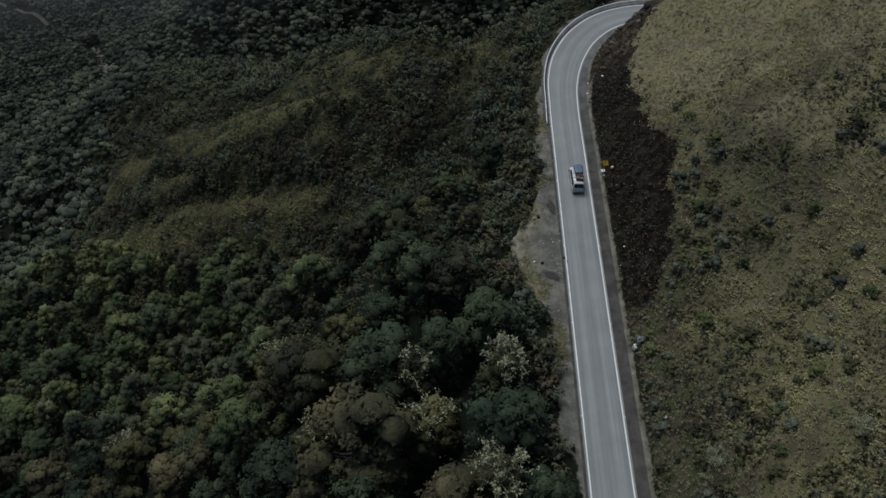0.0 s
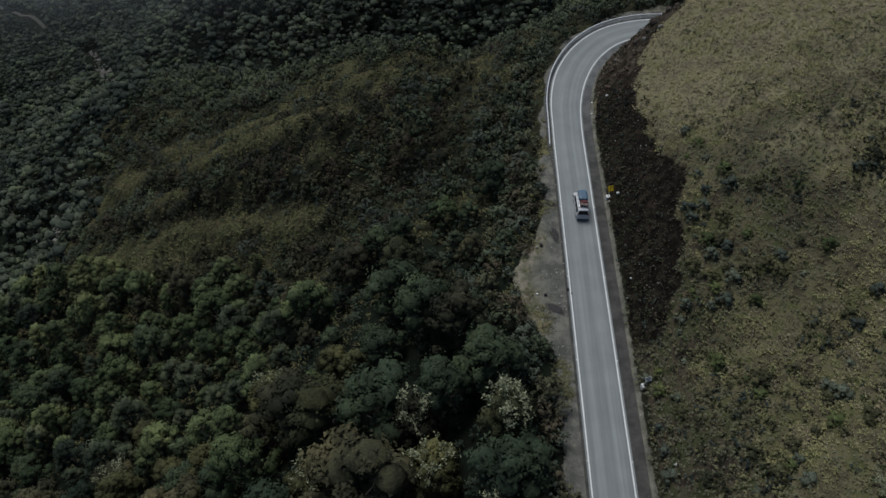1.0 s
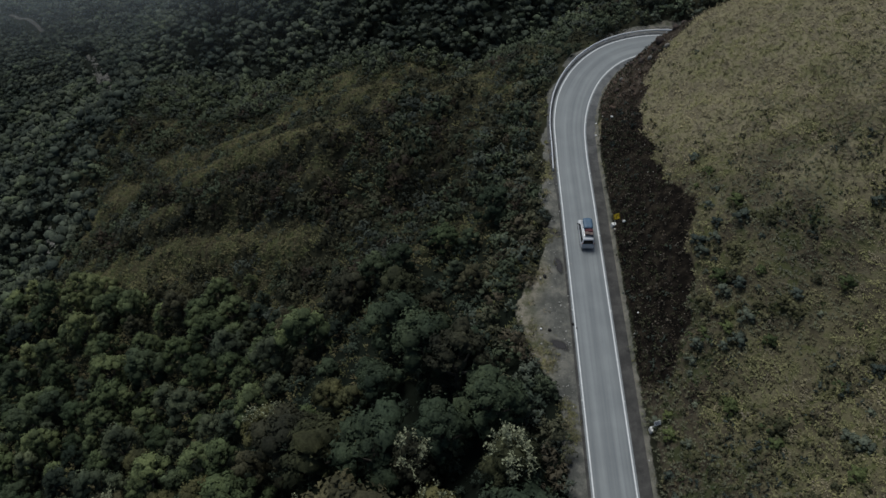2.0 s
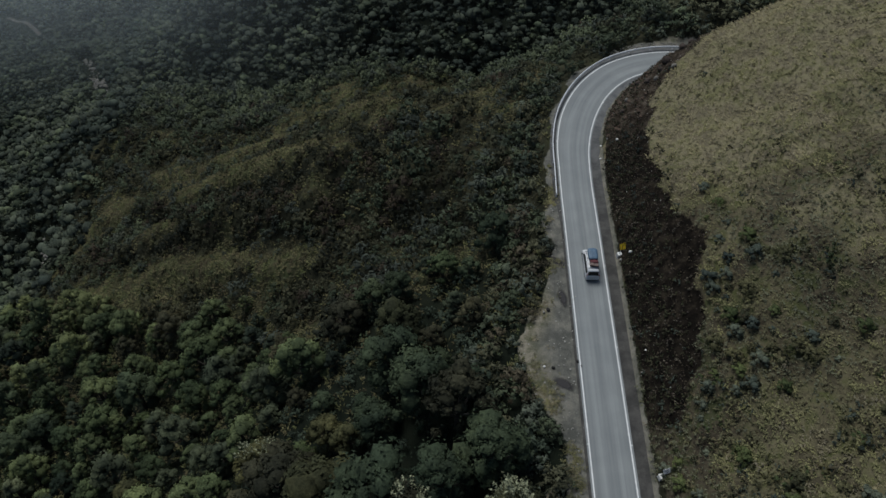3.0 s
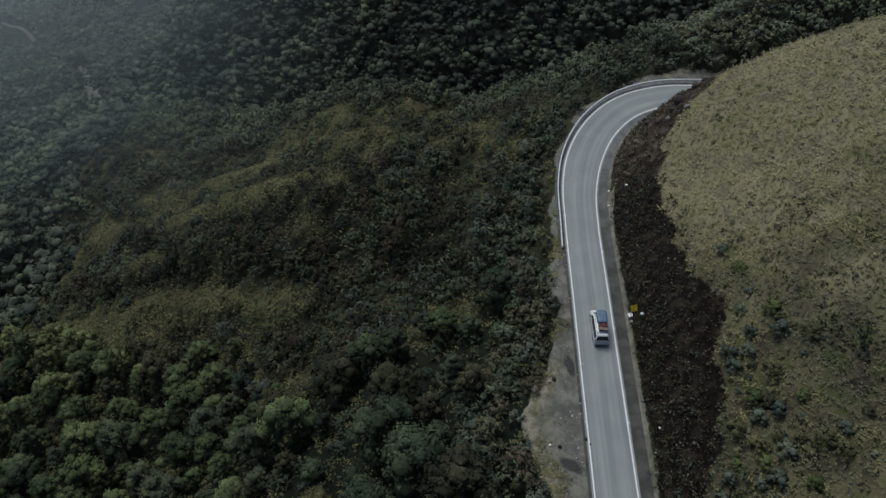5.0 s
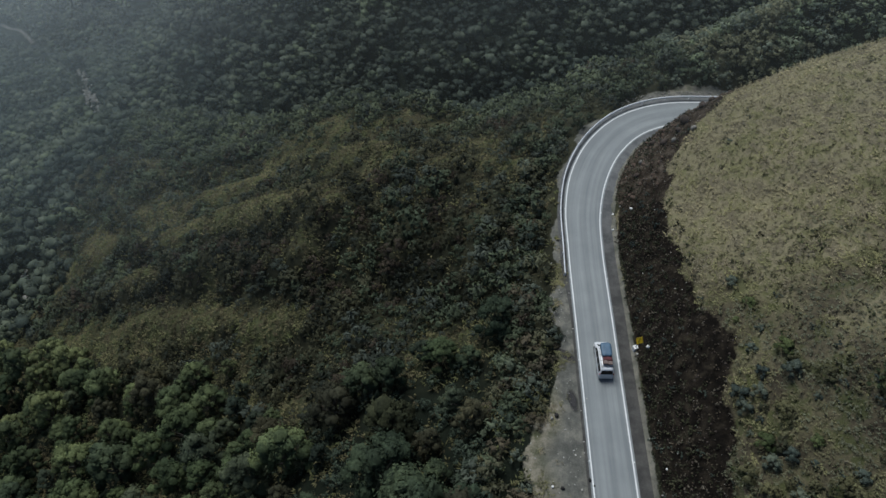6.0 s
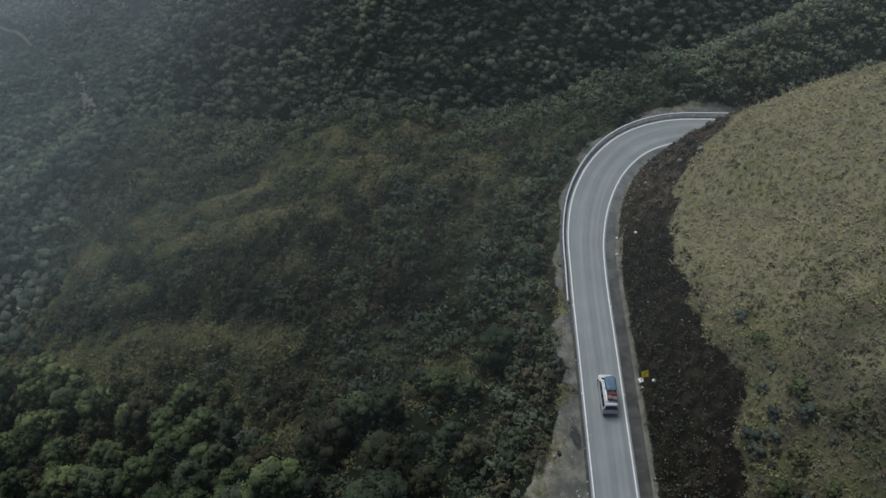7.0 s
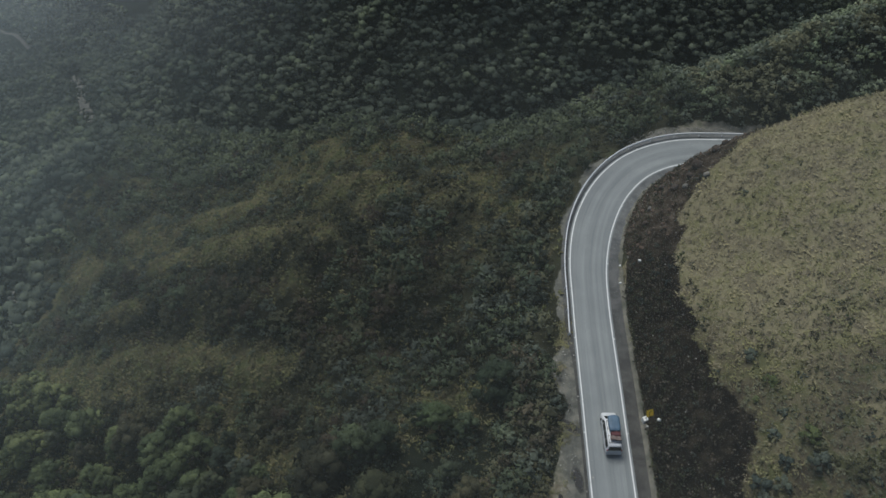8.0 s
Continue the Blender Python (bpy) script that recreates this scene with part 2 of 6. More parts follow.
def nearness(strips, x, y):
    """1 on the strips, falling off to both sides."""
    best = np.zeros(np.shape(x))
    for (ax, ay), (bx, by), r in strips:
        q = np.clip(((x - ax) * (bx - ax) + (y - ay) * (by - ay)) / ((bx - ax) ** 2 + (by - ay) ** 2), 0, 1)
        best = np.maximum(best, np.exp(-((x - ax - q * (bx - ax)) ** 2 + (y - ay - q * (by - ay)) ** 2) / r**2))
    return best


def openness(x, y):
    """Where the spur is open grass (towards 1) and where it is bushy."""
    broken = 0.5 * value_noise(x, y, 7, 42) + 0.3 * value_noise(x, y, 3.2, 43)
    return 0.12 * relief(x, y) + broken + 0.75 * nearness(BACKS, x, y) - 0.8 * nearness(HOLLOWS, x, y) - 0.12


def strip_query(line, x, y):
    """Distance from a line of places, and which side of it a place lies on: from -1 (this side) to 1 (beyond)."""
    best, lean = np.full(np.shape(x), 1e9), np.zeros(np.shape(x))
    for (ax, ay), (bx, by) in zip(line, line[1:]):
        run = math.hypot(bx - ax, by - ay)
        q = np.clip(((x - ax) * (bx - ax) + (y - ay) * (by - ay)) / run**2, 0, 1)
        off = np.hypot(x - ax - q * (bx - ax), y - ay - q * (by - ay))
        across = ((bx - ax) * (y - ay) - (by - ay) * (x - ax)) / run
        near = off < best
        best, lean = np.where(near, off, best), np.where(near, across / (off + 0.5), lean)
    return best, np.clip(lean, -1, 1)


def west_wood(x, y):
    """The forest at the spur's western foot."""
    return smoothstep(-106, -118, x + 6 * value_noise(x, y, 22, 47) + 0.10 * (y - 150)) * smoothstep(110, 130, y)


def relief(x, y):
    """Ribs with a steep near side, and the gullies between them."""
    xw, yw = x + 2.2 * value_noise(x, y, 13, 9), y + 2.2 * value_noise(x, y, 13, 10)
    out = 0.9 * value_noise(0.24 * (0.98 * x + 0.18 * y), 0.98 * y - 0.18 * x, 9, 3)
    for line, high, wide in RIBS:
        off, lean = strip_query(line, xw, yw)
        out = out + high * np.exp(-((off / (wide * (0.95 + 0.35 * lean))) ** 2))
    for line, deep, wide in GULLIES:
        off, _ = strip_query(line, xw, yw)
        out = out - deep * np.exp(-((off / wide) ** 2))
    return out


def land(x, y):
    """Height of the ground, with the road's station and offset."""
    x, y = np.asarray(x, float), np.asarray(y, float)
    s, d = road_query(x, y)
    zr = road_height(s)
    # hill on the right: a cut bank, then an even slope
    u = np.maximum(0, d - 4.4)
    top = 16.9 + 0.489 * (np.minimum(x, 70) - 40) - 0.035 * (y - 80) + 0.2 * np.clip(x - 70, 0, 200) + swells(HILL_SWELLS, 18, x, y)
    hill = (top - zr) * (1 - np.exp(-u / 5.5))
    hill += smoothstep(5, 8, d) * smoothstep(16, 10, d) * (0.35 * value_noise(x, y, 2.2, 13) + 0.5 * value_noise(x, y, 5, 14))
    hill += smoothstep(7, 20, d) * (0.3 * value_noise(x, y, 4, 1) + 0.4 * value_noise(x, y, 11, 2))
    # spur on the left: falling away on all sides of the bend
    v = np.maximum(0, -d - bench(s))
    back = y - np.interp(x, SPINE[:, 0], SPINE[:, 1])
    side = -7.7 + 0.58 * np.maximum(x, -260) - 0.08 * y + swells(SPUR_SWELLS, 32, x, y) - 1.25 * np.maximum(0, back - 2)
    side = side + relief(x, y) + 0.8 * value_noise(x, y, 11, 4)
    spur = (side - zr) * (1 - np.exp(-v / 9.0))
    spur = np.where(v > 0.5, np.maximum(spur, np.minimum(brow(x, y) - zr, -0.35 * v)), spur)
    z = zr + np.where(d > 0, hill, spur)
    # the far side of the valley
    tilt_y = 0.35 - 0.55 * smoothstep(-110, -240, x)
    far = -110 + tilt_y * (y - 285) - 0.34 * np.maximum(0, -20 - x) - 0.05 * np.maximum(0, x - 20)
    far = far + 7 * value_noise(x, y, 60, 5) + 2.5 * value_noise(x, y, 22, 6)
    far = np.where(y > 480, far + 0.3 * (y - 480), far)
    far = np.minimum(far, 260 + 20 * value_noise(x, y, 300, 8))
    far = np.where(y < 150, -400, far) if np.ndim(y) else far
    k = 8.0
    blend = np.clip(0.5 + 0.5 * (far - z) / k, 0, 1)
    z = np.where(y > 150, z * (1 - blend) + far * blend + k * blend * (1 - blend) * 0.5, z)
    return np.maximum(z, -330), s, d


# ---- mesh helpers ----
def mesh_of(name, verts, faces, mats, slots=None, smooth=False, normals=None):
    """A mesh from arrays: faces all triangles or all quads; leaves take their clump's normals."""
    verts, faces = np.asarray(verts, np.float32), np.asarray(faces, np.int32)
    me = bpy.data.meshes.new(name)
    me.vertices.add(len(verts))
    me.vertices.foreach_set("co", verts.ravel())
    n, k = faces.shape
    me.loops.add(n * k)
    me.loops.foreach_set("vertex_index", faces.ravel())
    me.polygons.add(n)
    me.polygons.foreach_set("loop_start", np.arange(0, n * k, k, dtype=np.int32))
    for mat in mats:
        me.materials.append(mat)
    if slots is not None:
        me.polygons.foreach_set("material_index", np.asarray(slots, np.int32))
    me.polygons.foreach_set("use_smooth", np.full(n, smooth))
    me.update(calc_edges=True)
    if normals is not None:
        me.normals_split_custom_set_from_vertices(np.asarray(normals, np.float32))
    return me


def part(name, data, mat, parent, label="", smooth=False):
    """One mesh object (from a bmesh or a mesh) under a thing or a part."""
    if isinstance(data, bmesh.types.BMesh):
        me = bpy.data.meshes.new(name)
        data.to_mesh(me)
        data.free()
        me.materials.append(mat)
        if smooth:
            me.polygons.foreach_set("use_smooth", np.full(len(me.polygons), True))
        data = me
    ob = new(name, data)
    if parent is not None:
        ob.parent = parent
    return tagged(ob, label)


def thing(name, label, category, m=None, group="", kind=""):
    ob = tagged(new(name), label, category, group, kind)
    if m is not None:
        ob.matrix_world = m
    return ob


# ---- ground ----
def ground_sheet():
    xs = np.unique(np.round(np.r_[np.linspace(-3000, -420, 12), np.arange(-420, -130, 6), np.arange(-130, 8, 1.6), np.arange(8, 36, 0.5),
                                  np.arange(36, 90, 1.2), np.arange(90, 300, 6), np.linspace(300, 3000, 12)], 3))
    ys = np.unique(np.round(np.r_[np.linspace(-3000, -60, 12), np.arange(-60, 20, 4), np.arange(20, 145, 0.9), np.arange(145, 260, 2),
                                  np.arange(260, 560, 6), np.linspace(560, 3200, 16)], 3))
    X, Y = np.meshgrid(xs, ys)
    Z, S, D = land(X, Y)
    Z = Z - 0.10 * (np.abs(D) < 4.0)
    nx, ny = len(xs), len(ys)
    idx = np.arange(nx * ny).reshape(ny, nx)
    quads = np.stack([idx[:-1, :-1], idx[:-1, 1:], idx[1:, 1:], idx[1:, :-1]], -1).reshape(-1, 4)
    me = mesh_of("ground", np.stack([X, Y, Z], -1).reshape(-1, 3), quads, [GROUND], smooth=True)
    # what covers the soil: gravel beside the road, bare dark earth on the cut bank, dry grass on the hill
    wob = 1.2 * value_noise(X, Y, 5, 11) + 0.6 * value_noise(X, Y, 2, 12)
    gravel = smoothstep(0.9, -0.7, -D - bench(S) + 0.9 * wob) * smoothstep(4.9, 4.45, D)
    scar = scar_mask(X, Y, S, D)
    grass = smoothstep(4.6, 5.6, D + 0.6 * wob)
    cover = me.color_attributes.new("cover", "FLOAT_COLOR", "POINT")
    # where the forest floor is painted dark for the shade under trees
    tree_shade = np.maximum(smoothstep(96, 70, Y + 0.38 * X + 10 * (value_noise(X, Y, 30, 31) + 0.5 * value_noise(X, Y, 12, 32))), smoothstep(200, 230, Y))
    tree_shade = np.maximum(tree_shade, smoothstep(-120, -150, X)) * (D < 0)
    cover.data.foreach_set("color", np.stack([gravel, scar, grass, tree_shade], -1).astype(np.float32).ravel())
    verge = me.attributes.new("verge", "FLOAT", "POINT")
    outer = smoothstep(-4.6, -0.8, -D - bench(S) + 1.1 * wob) * smoothstep(4.6, 6.2, -D + 0.4 * wob) * smoothstep(5.0, 7.5, bench(S))
    verge.data.foreach_set("value", np.maximum(outer, 0.3 * (D > 0)).astype(np.float32).ravel())
    nose = me.attributes.new("nose", "FLOAT", "POINT")
    nose.data.foreach_set("value", (smoothstep(101, 114, S) * (D > 0)).astype(np.float32).ravel())
    side = me.attributes.new("roadside", "FLOAT", "POINT")
    side.data.foreach_set("value", roadside(X, Y, D).astype(np.float32).ravel())
    bald = me.attributes.new("bald", "FLOAT", "POINT")
    bald.data.foreach_set("value", (smoothstep(0.05, 0.4, openness(X, Y)) * (D < 0) * (Y > 60)).astype(np.float32).ravel())
    soft = me.attributes.new("lush", "FLOAT", "POINT")
    soft.data.foreach_set("value", smoothstep(0.1, 0.9, lushness(X, Y)).astype(np.float32).ravel())
    return tagged(new("ground", me), "steep mountain ground of dark soil, dry grass and gravel", "ground", kind="structure")


def roadside(x, y, d):
    """The dark brushy foot of the hill."""
    wob = 1.6 * value_noise(x, y, 8, 55) + 1.2 * value_noise(x, y, 3, 56)
    belt = 0.75 * smoothstep(56, 68, y + 3 * wob) * smoothstep(90, 78, y + 3 * wob) * smoothstep(8, 12, d) * smoothstep(38, 28, d)
    return np.maximum(smoothstep(12, 7, d - 2.5 * smoothstep(68, 58, y) + 1.8 * wob) * smoothstep(98, 84, y), belt * smoothstep(-0.6, 0.5, value_noise(x, y, 5, 57) + 0.6 * value_noise(x, y, 2, 58))) * (d > 0)


def lushness(x, y):
    """Where the hill's dry grass gives way to dark green and brown growth."""
    patchy = 0.9 * value_noise(x, y, 19, 51) + 0.7 * value_noise(x, y, 7, 52) + 0.6 * value_noise(x, y, 2.6, 53)
    d = x - 18.8
    return patchy + 2.0 * smoothstep(104, 54, y + 0.1 * (x - 35)) + 1.2 * smoothstep(17, 8, d) * smoothstep(112, 92, y) - 0.75 - 0.9 * smoothstep(22, 34, d)


def scar_mask(X, Y, S, D):
    """The bare cut bank beside the road, widest before the bend."""
    wob = 0.7 * value_noise(X, Y, 6, 21) + 0.7 * value_noise(X, Y, 2.3, 22)
    wide = np.interp(S, [46, 54, 60, 66, 71, 76, 82, 88, 94, 105, 115, 120, 133, 138, 170], [7.0, 8.0, 9.4, 10.8, 11.4, 11.6, 11.2, 10.2, 9.6, 10.2, 10.4, 12.0, 12.4, 12.0, 10.0])
    along = smoothstep(48, 62, S + 3 * wob) * smoothstep(172, 160, S)
    return smoothstep(wide + 1.0, wide - 0.6, D + wob) * smoothstep(4.3, 5.2, D + 0.4 * wob) * along


GROUND, gnodes, glinks, gbsdf = material("mountain_ground")
gpos = gnodes.new("ShaderNodeNewGeometry").outputs["Position"]
gattr = gnodes.new("ShaderNodeAttribute")
gattr.attribute_name = "cover"
gsep = gnodes.new("ShaderNodeSeparateColor")
glinks.new(gattr.outputs["Color"], gsep.inputs["Color"])
g_floor = ramp(gnodes, glinks, noisy(gnodes, glinks, 0.12, 6, 0.65, gpos), [(0.4, (0.014, 0.015, 0.010)), (0.5, (0.026, 0.027, 0.017)), (0.62, (0.044, 0.044, 0.027))])
g_grass = ramp(gnodes, glinks, noisy(gnodes, glinks, 0.36, 5, 0.68, gpos), [(0.40, (0.128, 0.112, 0.074)), (0.5, (0.200, 0.179, 0.110)), (0.60, (0.142, 0.136, 0.070))])
g_green = ramp(gnodes, glinks, noisy(gnodes, glinks, 0.36, 5, 0.68, gpos), [(0.40, (0.066, 0.058, 0.037)), (0.5, (0.118, 0.106, 0.062)), (0.60, (0.080, 0.084, 0.036))])
glush = gnodes.new("ShaderNodeAttribute")
glush.attribute_name = "lush"
g_grass = mixed(gnodes, glinks, glush.outputs["Fac"], g_grass, g_green)
g_brown = ramp(gnodes, glinks, noisy(gnodes, glinks, 0.36, 5, 0.68, gpos), [(0.40, (0.036, 0.030, 0.023)), (0.5, (0.078, 0.067, 0.045)), (0.57, (0.050, 0.056, 0.027))])
gside = gnodes.new("ShaderNodeAttribute")
gside.attribute_name = "roadside"
g_grass = mixed(gnodes, glinks, gside.outputs["Fac"], g_grass, g_brown)
g_earth = ramp(gnodes, glinks, noisy(gnodes, glinks, 0.6, 6, 0.7, gpos), [(0.4, (0.007, 0.006, 0.005)), (0.52, (0.014, 0.0115, 0.009)), (0.62, (0.034, 0.028, 0.020))])
g_gravel = ramp(gnodes, glinks, noisy(gnodes, glinks, 0.45, 7, 0.7, gpos), [(0.4, (0.090, 0.091, 0.080)), (0.5, (0.130, 0.129, 0.112)), (0.6, (0.185, 0.178, 0.150))])
g_outer = ramp(gnodes, glinks, noisy(gnodes, glinks, 0.5, 7, 0.7, gpos), [(0.4, (0.082, 0.086, 0.048)), (0.5, (0.180, 0.166, 0.122)), (0.6, (0.265, 0.240, 0.186))])
gverge = gnodes.new("ShaderNodeAttribute")
gverge.attribute_name = "verge"
g_gravel = mixed(gnodes, glinks, gverge.outputs["Fac"], g_gravel, g_outer)
# forest floor, near black: the shade between the crowns is in its colour
g_tree_shade = ramp(gnodes, glinks, noisy(gnodes, glinks, 0.5, 5, 0.65, gpos), [(0.3, (0.006, 0.008, 0.006)), (0.7, (0.014, 0.018, 0.012))])
g_ragged = noisy(gnodes, glinks, 1.1, 7, 0.7, gpos)


def ragged(mask):
    """A cover's edge, broken up by the grain of the ground."""
    a, b, c = (gnodes.new("ShaderNodeMath") for _ in range(3))
    a.operation, b.operation, c.operation, c.use_clamp = "ADD", "MULTIPLY_ADD", "MULTIPLY_ADD", True
    b.inputs[1].default_value, b.inputs[2].default_value = 1.3, -0.65
    glinks.new(g_ragged, b.inputs[0])
    glinks.new(mask, a.inputs[0])
    glinks.new(b.outputs[0], a.inputs[1])
    c.inputs[1].default_value, c.inputs[2].default_value = 5.0, -2.0
    glinks.new(a.outputs[0], c.inputs[0])
    return c.outputs[0]


gbald = gnodes.new("ShaderNodeAttribute")
gbald.attribute_name = "bald"
g_turf = ramp(gnodes, glinks, noisy(gnodes, glinks, 0.4, 6, 0.7, gpos), [(0.4, (0.046, 0.042, 0.026)), (0.5, (0.070, 0.072, 0.037)), (0.6, (0.056, 0.064, 0.030))])
g_floor = mixed(gnodes, glinks, gbald.outputs["Fac"], g_floor, g_turf)
g_c = mixed(gnodes, glinks, gattr.outputs["Alpha"], g_floor, g_tree_shade)
g_c = mixed(gnodes, glinks, ragged(gsep.outputs["Blue"]), g_c, g_grass)
gnose = gnodes.new("ShaderNodeAttribute")
gnose.attribute_name = "nose"
g_red = ramp(gnodes, glinks, noisy(gnodes, glinks, 0.6, 6, 0.7, gpos), [(0.4, (0.016, 0.012, 0.009)), (0.5, (0.038, 0.030, 0.022)), (0.62, (0.090, 0.074, 0.058))])
g_earth = mixed(gnodes, glinks, gnose.outputs["Fac"], g_earth, g_red)
g_c = mixed(gnodes, glinks, ragged(gsep.outputs["Green"]), g_c, g_earth)
g_c = mixed(gnodes, glinks, ragged(gsep.outputs["Red"]), g_c, g_gravel)
g_grain = noisy(gnodes, glinks, 6.0, 5, 0.7, gpos)
g_c = mixed(gnodes, glinks, 0.6, g_c, ramp(gnodes, glinks, g_grain, [(0.3, (0.5,) * 3), (0.7, (1.1,) * 3)]), "MULTIPLY")
glinks.new(g_c, gbsdf.inputs["Base Color"])
gbsdf.inputs["Roughness"].default_value = 0.95
gbsdf.inputs["Specular IOR Level"].default_value = 0.03
bumped(gnodes, glinks, gbsdf, g_grain, 0.6, 0.12)
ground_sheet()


# ---- road ----
def ribbon(name, offsets, stations, mats, lift, thick=0.0):
    """A strip along the road between offsets from the axis (functions of the station); UV: metres across and along."""
    s = np.asarray(stations, float)
    rows = [road_point(s, o(s) if callable(o) else np.full(len(s), o), lift if not callable(lift) else 0) for o in offsets]
    v = np.stack(rows, 1)
    n, k = v.shape[:2]
    idx = np.arange(n * k).reshape(n, k)
    quads = np.stack([idx[:-1, :-1], idx[:-1, 1:], idx[1:, 1:], idx[1:, :-1]], -1).reshape(-1, 4)
    me = mesh_of(name, v.reshape(-1, 3), quads, mats, smooth=True)
    uv = me.uv_layers.new(name="lane")
    across = np.stack([(o(s) if callable(o) else np.full(len(s), o)) for o in offsets], 1)
    flat = np.stack([across, np.repeat(s[:, None], k, 1)], -1).reshape(-1, 2)
    uv.data.foreach_set("uv", flat[quads.ravel()].astype(np.float32).ravel())
    return me


STATIONS = np.arange(-60, 230, 0.8)
ASPHALT, an, al, ab = material("worn_asphalt")
auv = an.new("ShaderNodeUVMap").outputs["UV"]
asep = an.new("ShaderNodeSeparateXYZ")
al.new(auv, asep.inputs["Vector"])
stretch = an.new("ShaderNodeMapping")
stretch.inputs["Scale"].default_value = (2.2, 0.035, 1)
al.new(auv, stretch.inputs["Vector"])
streak = noisy(an, al, 1.0, 4, 0.6, stretch.outputs["Vector"])
tracks = an.new("ShaderNodeMath")
tracks.operation = "COSINE"
twist = an.new("ShaderNodeMath")
twist.operation, twist.inputs[1].default_value = "MULTIPLY", 3.0
al.new(asep.outputs["X"], twist.inputs[0])
al.new(twist.outputs[0], tracks.inputs[0])
t_even = an.new("ShaderNodeMath")
t_even.operation, t_even.inputs[1].default_value, t_even.inputs[2].default_value = "MULTIPLY_ADD", -0.5, 0.5
al.new(tracks.outputs[0], t_even.inputs[0])
tracks_even = t_even.outputs[0]
a_c = ramp(an, al, streak, [(0.3, (0.178, 0.191, 0.192)), (0.5, (0.216, 0.230, 0.229)), (0.7, (0.248, 0.262, 0.258))])
apos = an.new("ShaderNodeNewGeometry").outputs["Position"]
a_c = mixed(an, al, 0.5, a_c, ramp(an, al, noisy(an, al, 0.25, 5, 0.6, apos), [(0.3, (0.75, 0.76, 0.78)), (0.7, (1.1, 1.1, 1.08))]), "MULTIPLY")
a_c = mixed(an, al, 0.8, a_c, ramp(an, al, tracks_even, [(0.0, (0.86, 0.865, 0.87)), (1.0, (1.07, 1.07, 1.065))]), "MULTIPLY")
agrain = noisy(an, al, 60, 2, 0.6, apos)
a_c = mixed(an, al, 0.3, a_c, ramp(an, al, agrain, [(0.3, (0.6,) * 3), (0.7, (1.1,) * 3)]), "MULTIPLY")
al.new(a_c, ab.inputs["Base Color"])
ab.inputs["Roughness"].default_value = 0.8
ab.inputs["Specular IOR Level"].default_value = 0.25
bumped(an, al, ab, agrain, 0.3, 0.01)
# the shoulder: dark tar and dirt on the straight, greyer asphalt round the bend
SHOULDER, hn, hl, hb = material("tarred_shoulder")
hsep = hn.new("ShaderNodeSeparateXYZ")
hl.new(hn.new("ShaderNodeUVMap").outputs["UV"], hsep.inputs["Vector"])
hpos = hn.new("ShaderNodeNewGeometry").outputs["Position"]
hrange = hn.new("ShaderNodeMapRange")
hrange.interpolation_type = "SMOOTHSTEP"
hrange.inputs[1].default_value, hrange.inputs[2].default_value = 82.0, 122.0
hl.new(hsep.outputs["Y"], hrange.inputs[0])
h_dirt = ramp(hn, hl, noisy(hn, hl, 0.5, 5, 0.65, hpos), [(0.4, (0.046, 0.045, 0.042)), (0.6, (0.078, 0.075, 0.069))])
h_grey = ramp(hn, hl, noisy(hn, hl, 0.5, 5, 0.65, hpos), [(0.4, (0.092, 0.095, 0.096)), (0.6, (0.142, 0.145, 0.143))])
h_c = mixed(hn, hl, hrange.outputs[0], h_dirt, h_grey)
h_grain = noisy(hn, hl, 9, 4, 0.65, hpos)
h_c = mixed(hn, hl, 0.5, h_c, ramp(hn, hl, h_grain, [(0.35, (0.6,) * 3), (0.65, (1.15,) * 3)]), "MULTIPLY")
hl.new(h_c, hb.inputs["Base Color"])
hb.inputs["Roughness"].default_value, hb.inputs["Specular IOR Level"].default_value = 0.9, 0.1
bumped(hn, hl, hb, h_grain, 0.3, 0.02)
PAINT = speckled("road_paint", (0.62, 0.63, 0.62), (0.8, 0.8, 0.78), 1.5, 0.6, 30, 0.1)
STEEL = speckled("galvanised_steel", (0.88, 0.89, 0.9), (0.95, 0.96, 0.97), 3.0, 0.4, 40, 0.05)

road = tagged(new("road", ribbon("road", [lambda s, q=q: q * (half_width(s) + 0.28) for q in np.linspace(-1, 1, 13)], STATIONS, [ASPHALT], 0.03)),
              "narrow pale grey asphalt mountain road curving round a spur", "road", kind="structure")
for side in (-1, 1):
    outer = (lambda s: -half_width(s) - 0.62 - 0.63 * smoothstep(86, 96, s)) if side < 0 else (lambda s: half_width(s) + 1.75)
    inner = (lambda s: -half_width(s) - 0.28) if side < 0 else (lambda s: half_width(s) + 0.28)
    pair = [outer, inner] if side < 0 else [inner, outer]
    tagged(new("pavement", ribbon("pavement", pair, STATIONS, [SHOULDER], 0.012)), "dark tarred shoulder beside the road", "shoulder", kind="structure")
for side in (-1, 1):
    part("edge_line", ribbon("edge_line", [lambda s, side=side: side * half_width(s) - 0.075, lambda s, side=side: side * half_width(s) + 0.075],
                             STATIONS, [PAINT], 0.036), None, road, "white painted edge line")


# ---- plants: shapes ----
ICO = bmesh.new()
bmesh.ops.create_icosphere(ICO, subdivisions=1, radius=1.0)
ICO_V = np.array([v.co for v in ICO.verts])
ICO_F = np.array([[v.index for v in f.verts] for f in ICO.faces])
ICO.free()
OCT_V = np.array([(1, 0, 0), (-1, 0, 0), (0, 1, 0), (0, -1, 0), (0, 0, 1), (0, 0, -1)], float)
OCT_F = np.array([(0, 2, 4), (2, 1, 4), (1, 3, 4), (3, 0, 4), (2, 0, 5), (1, 2, 5), (3, 1, 5), (0, 3, 5)])


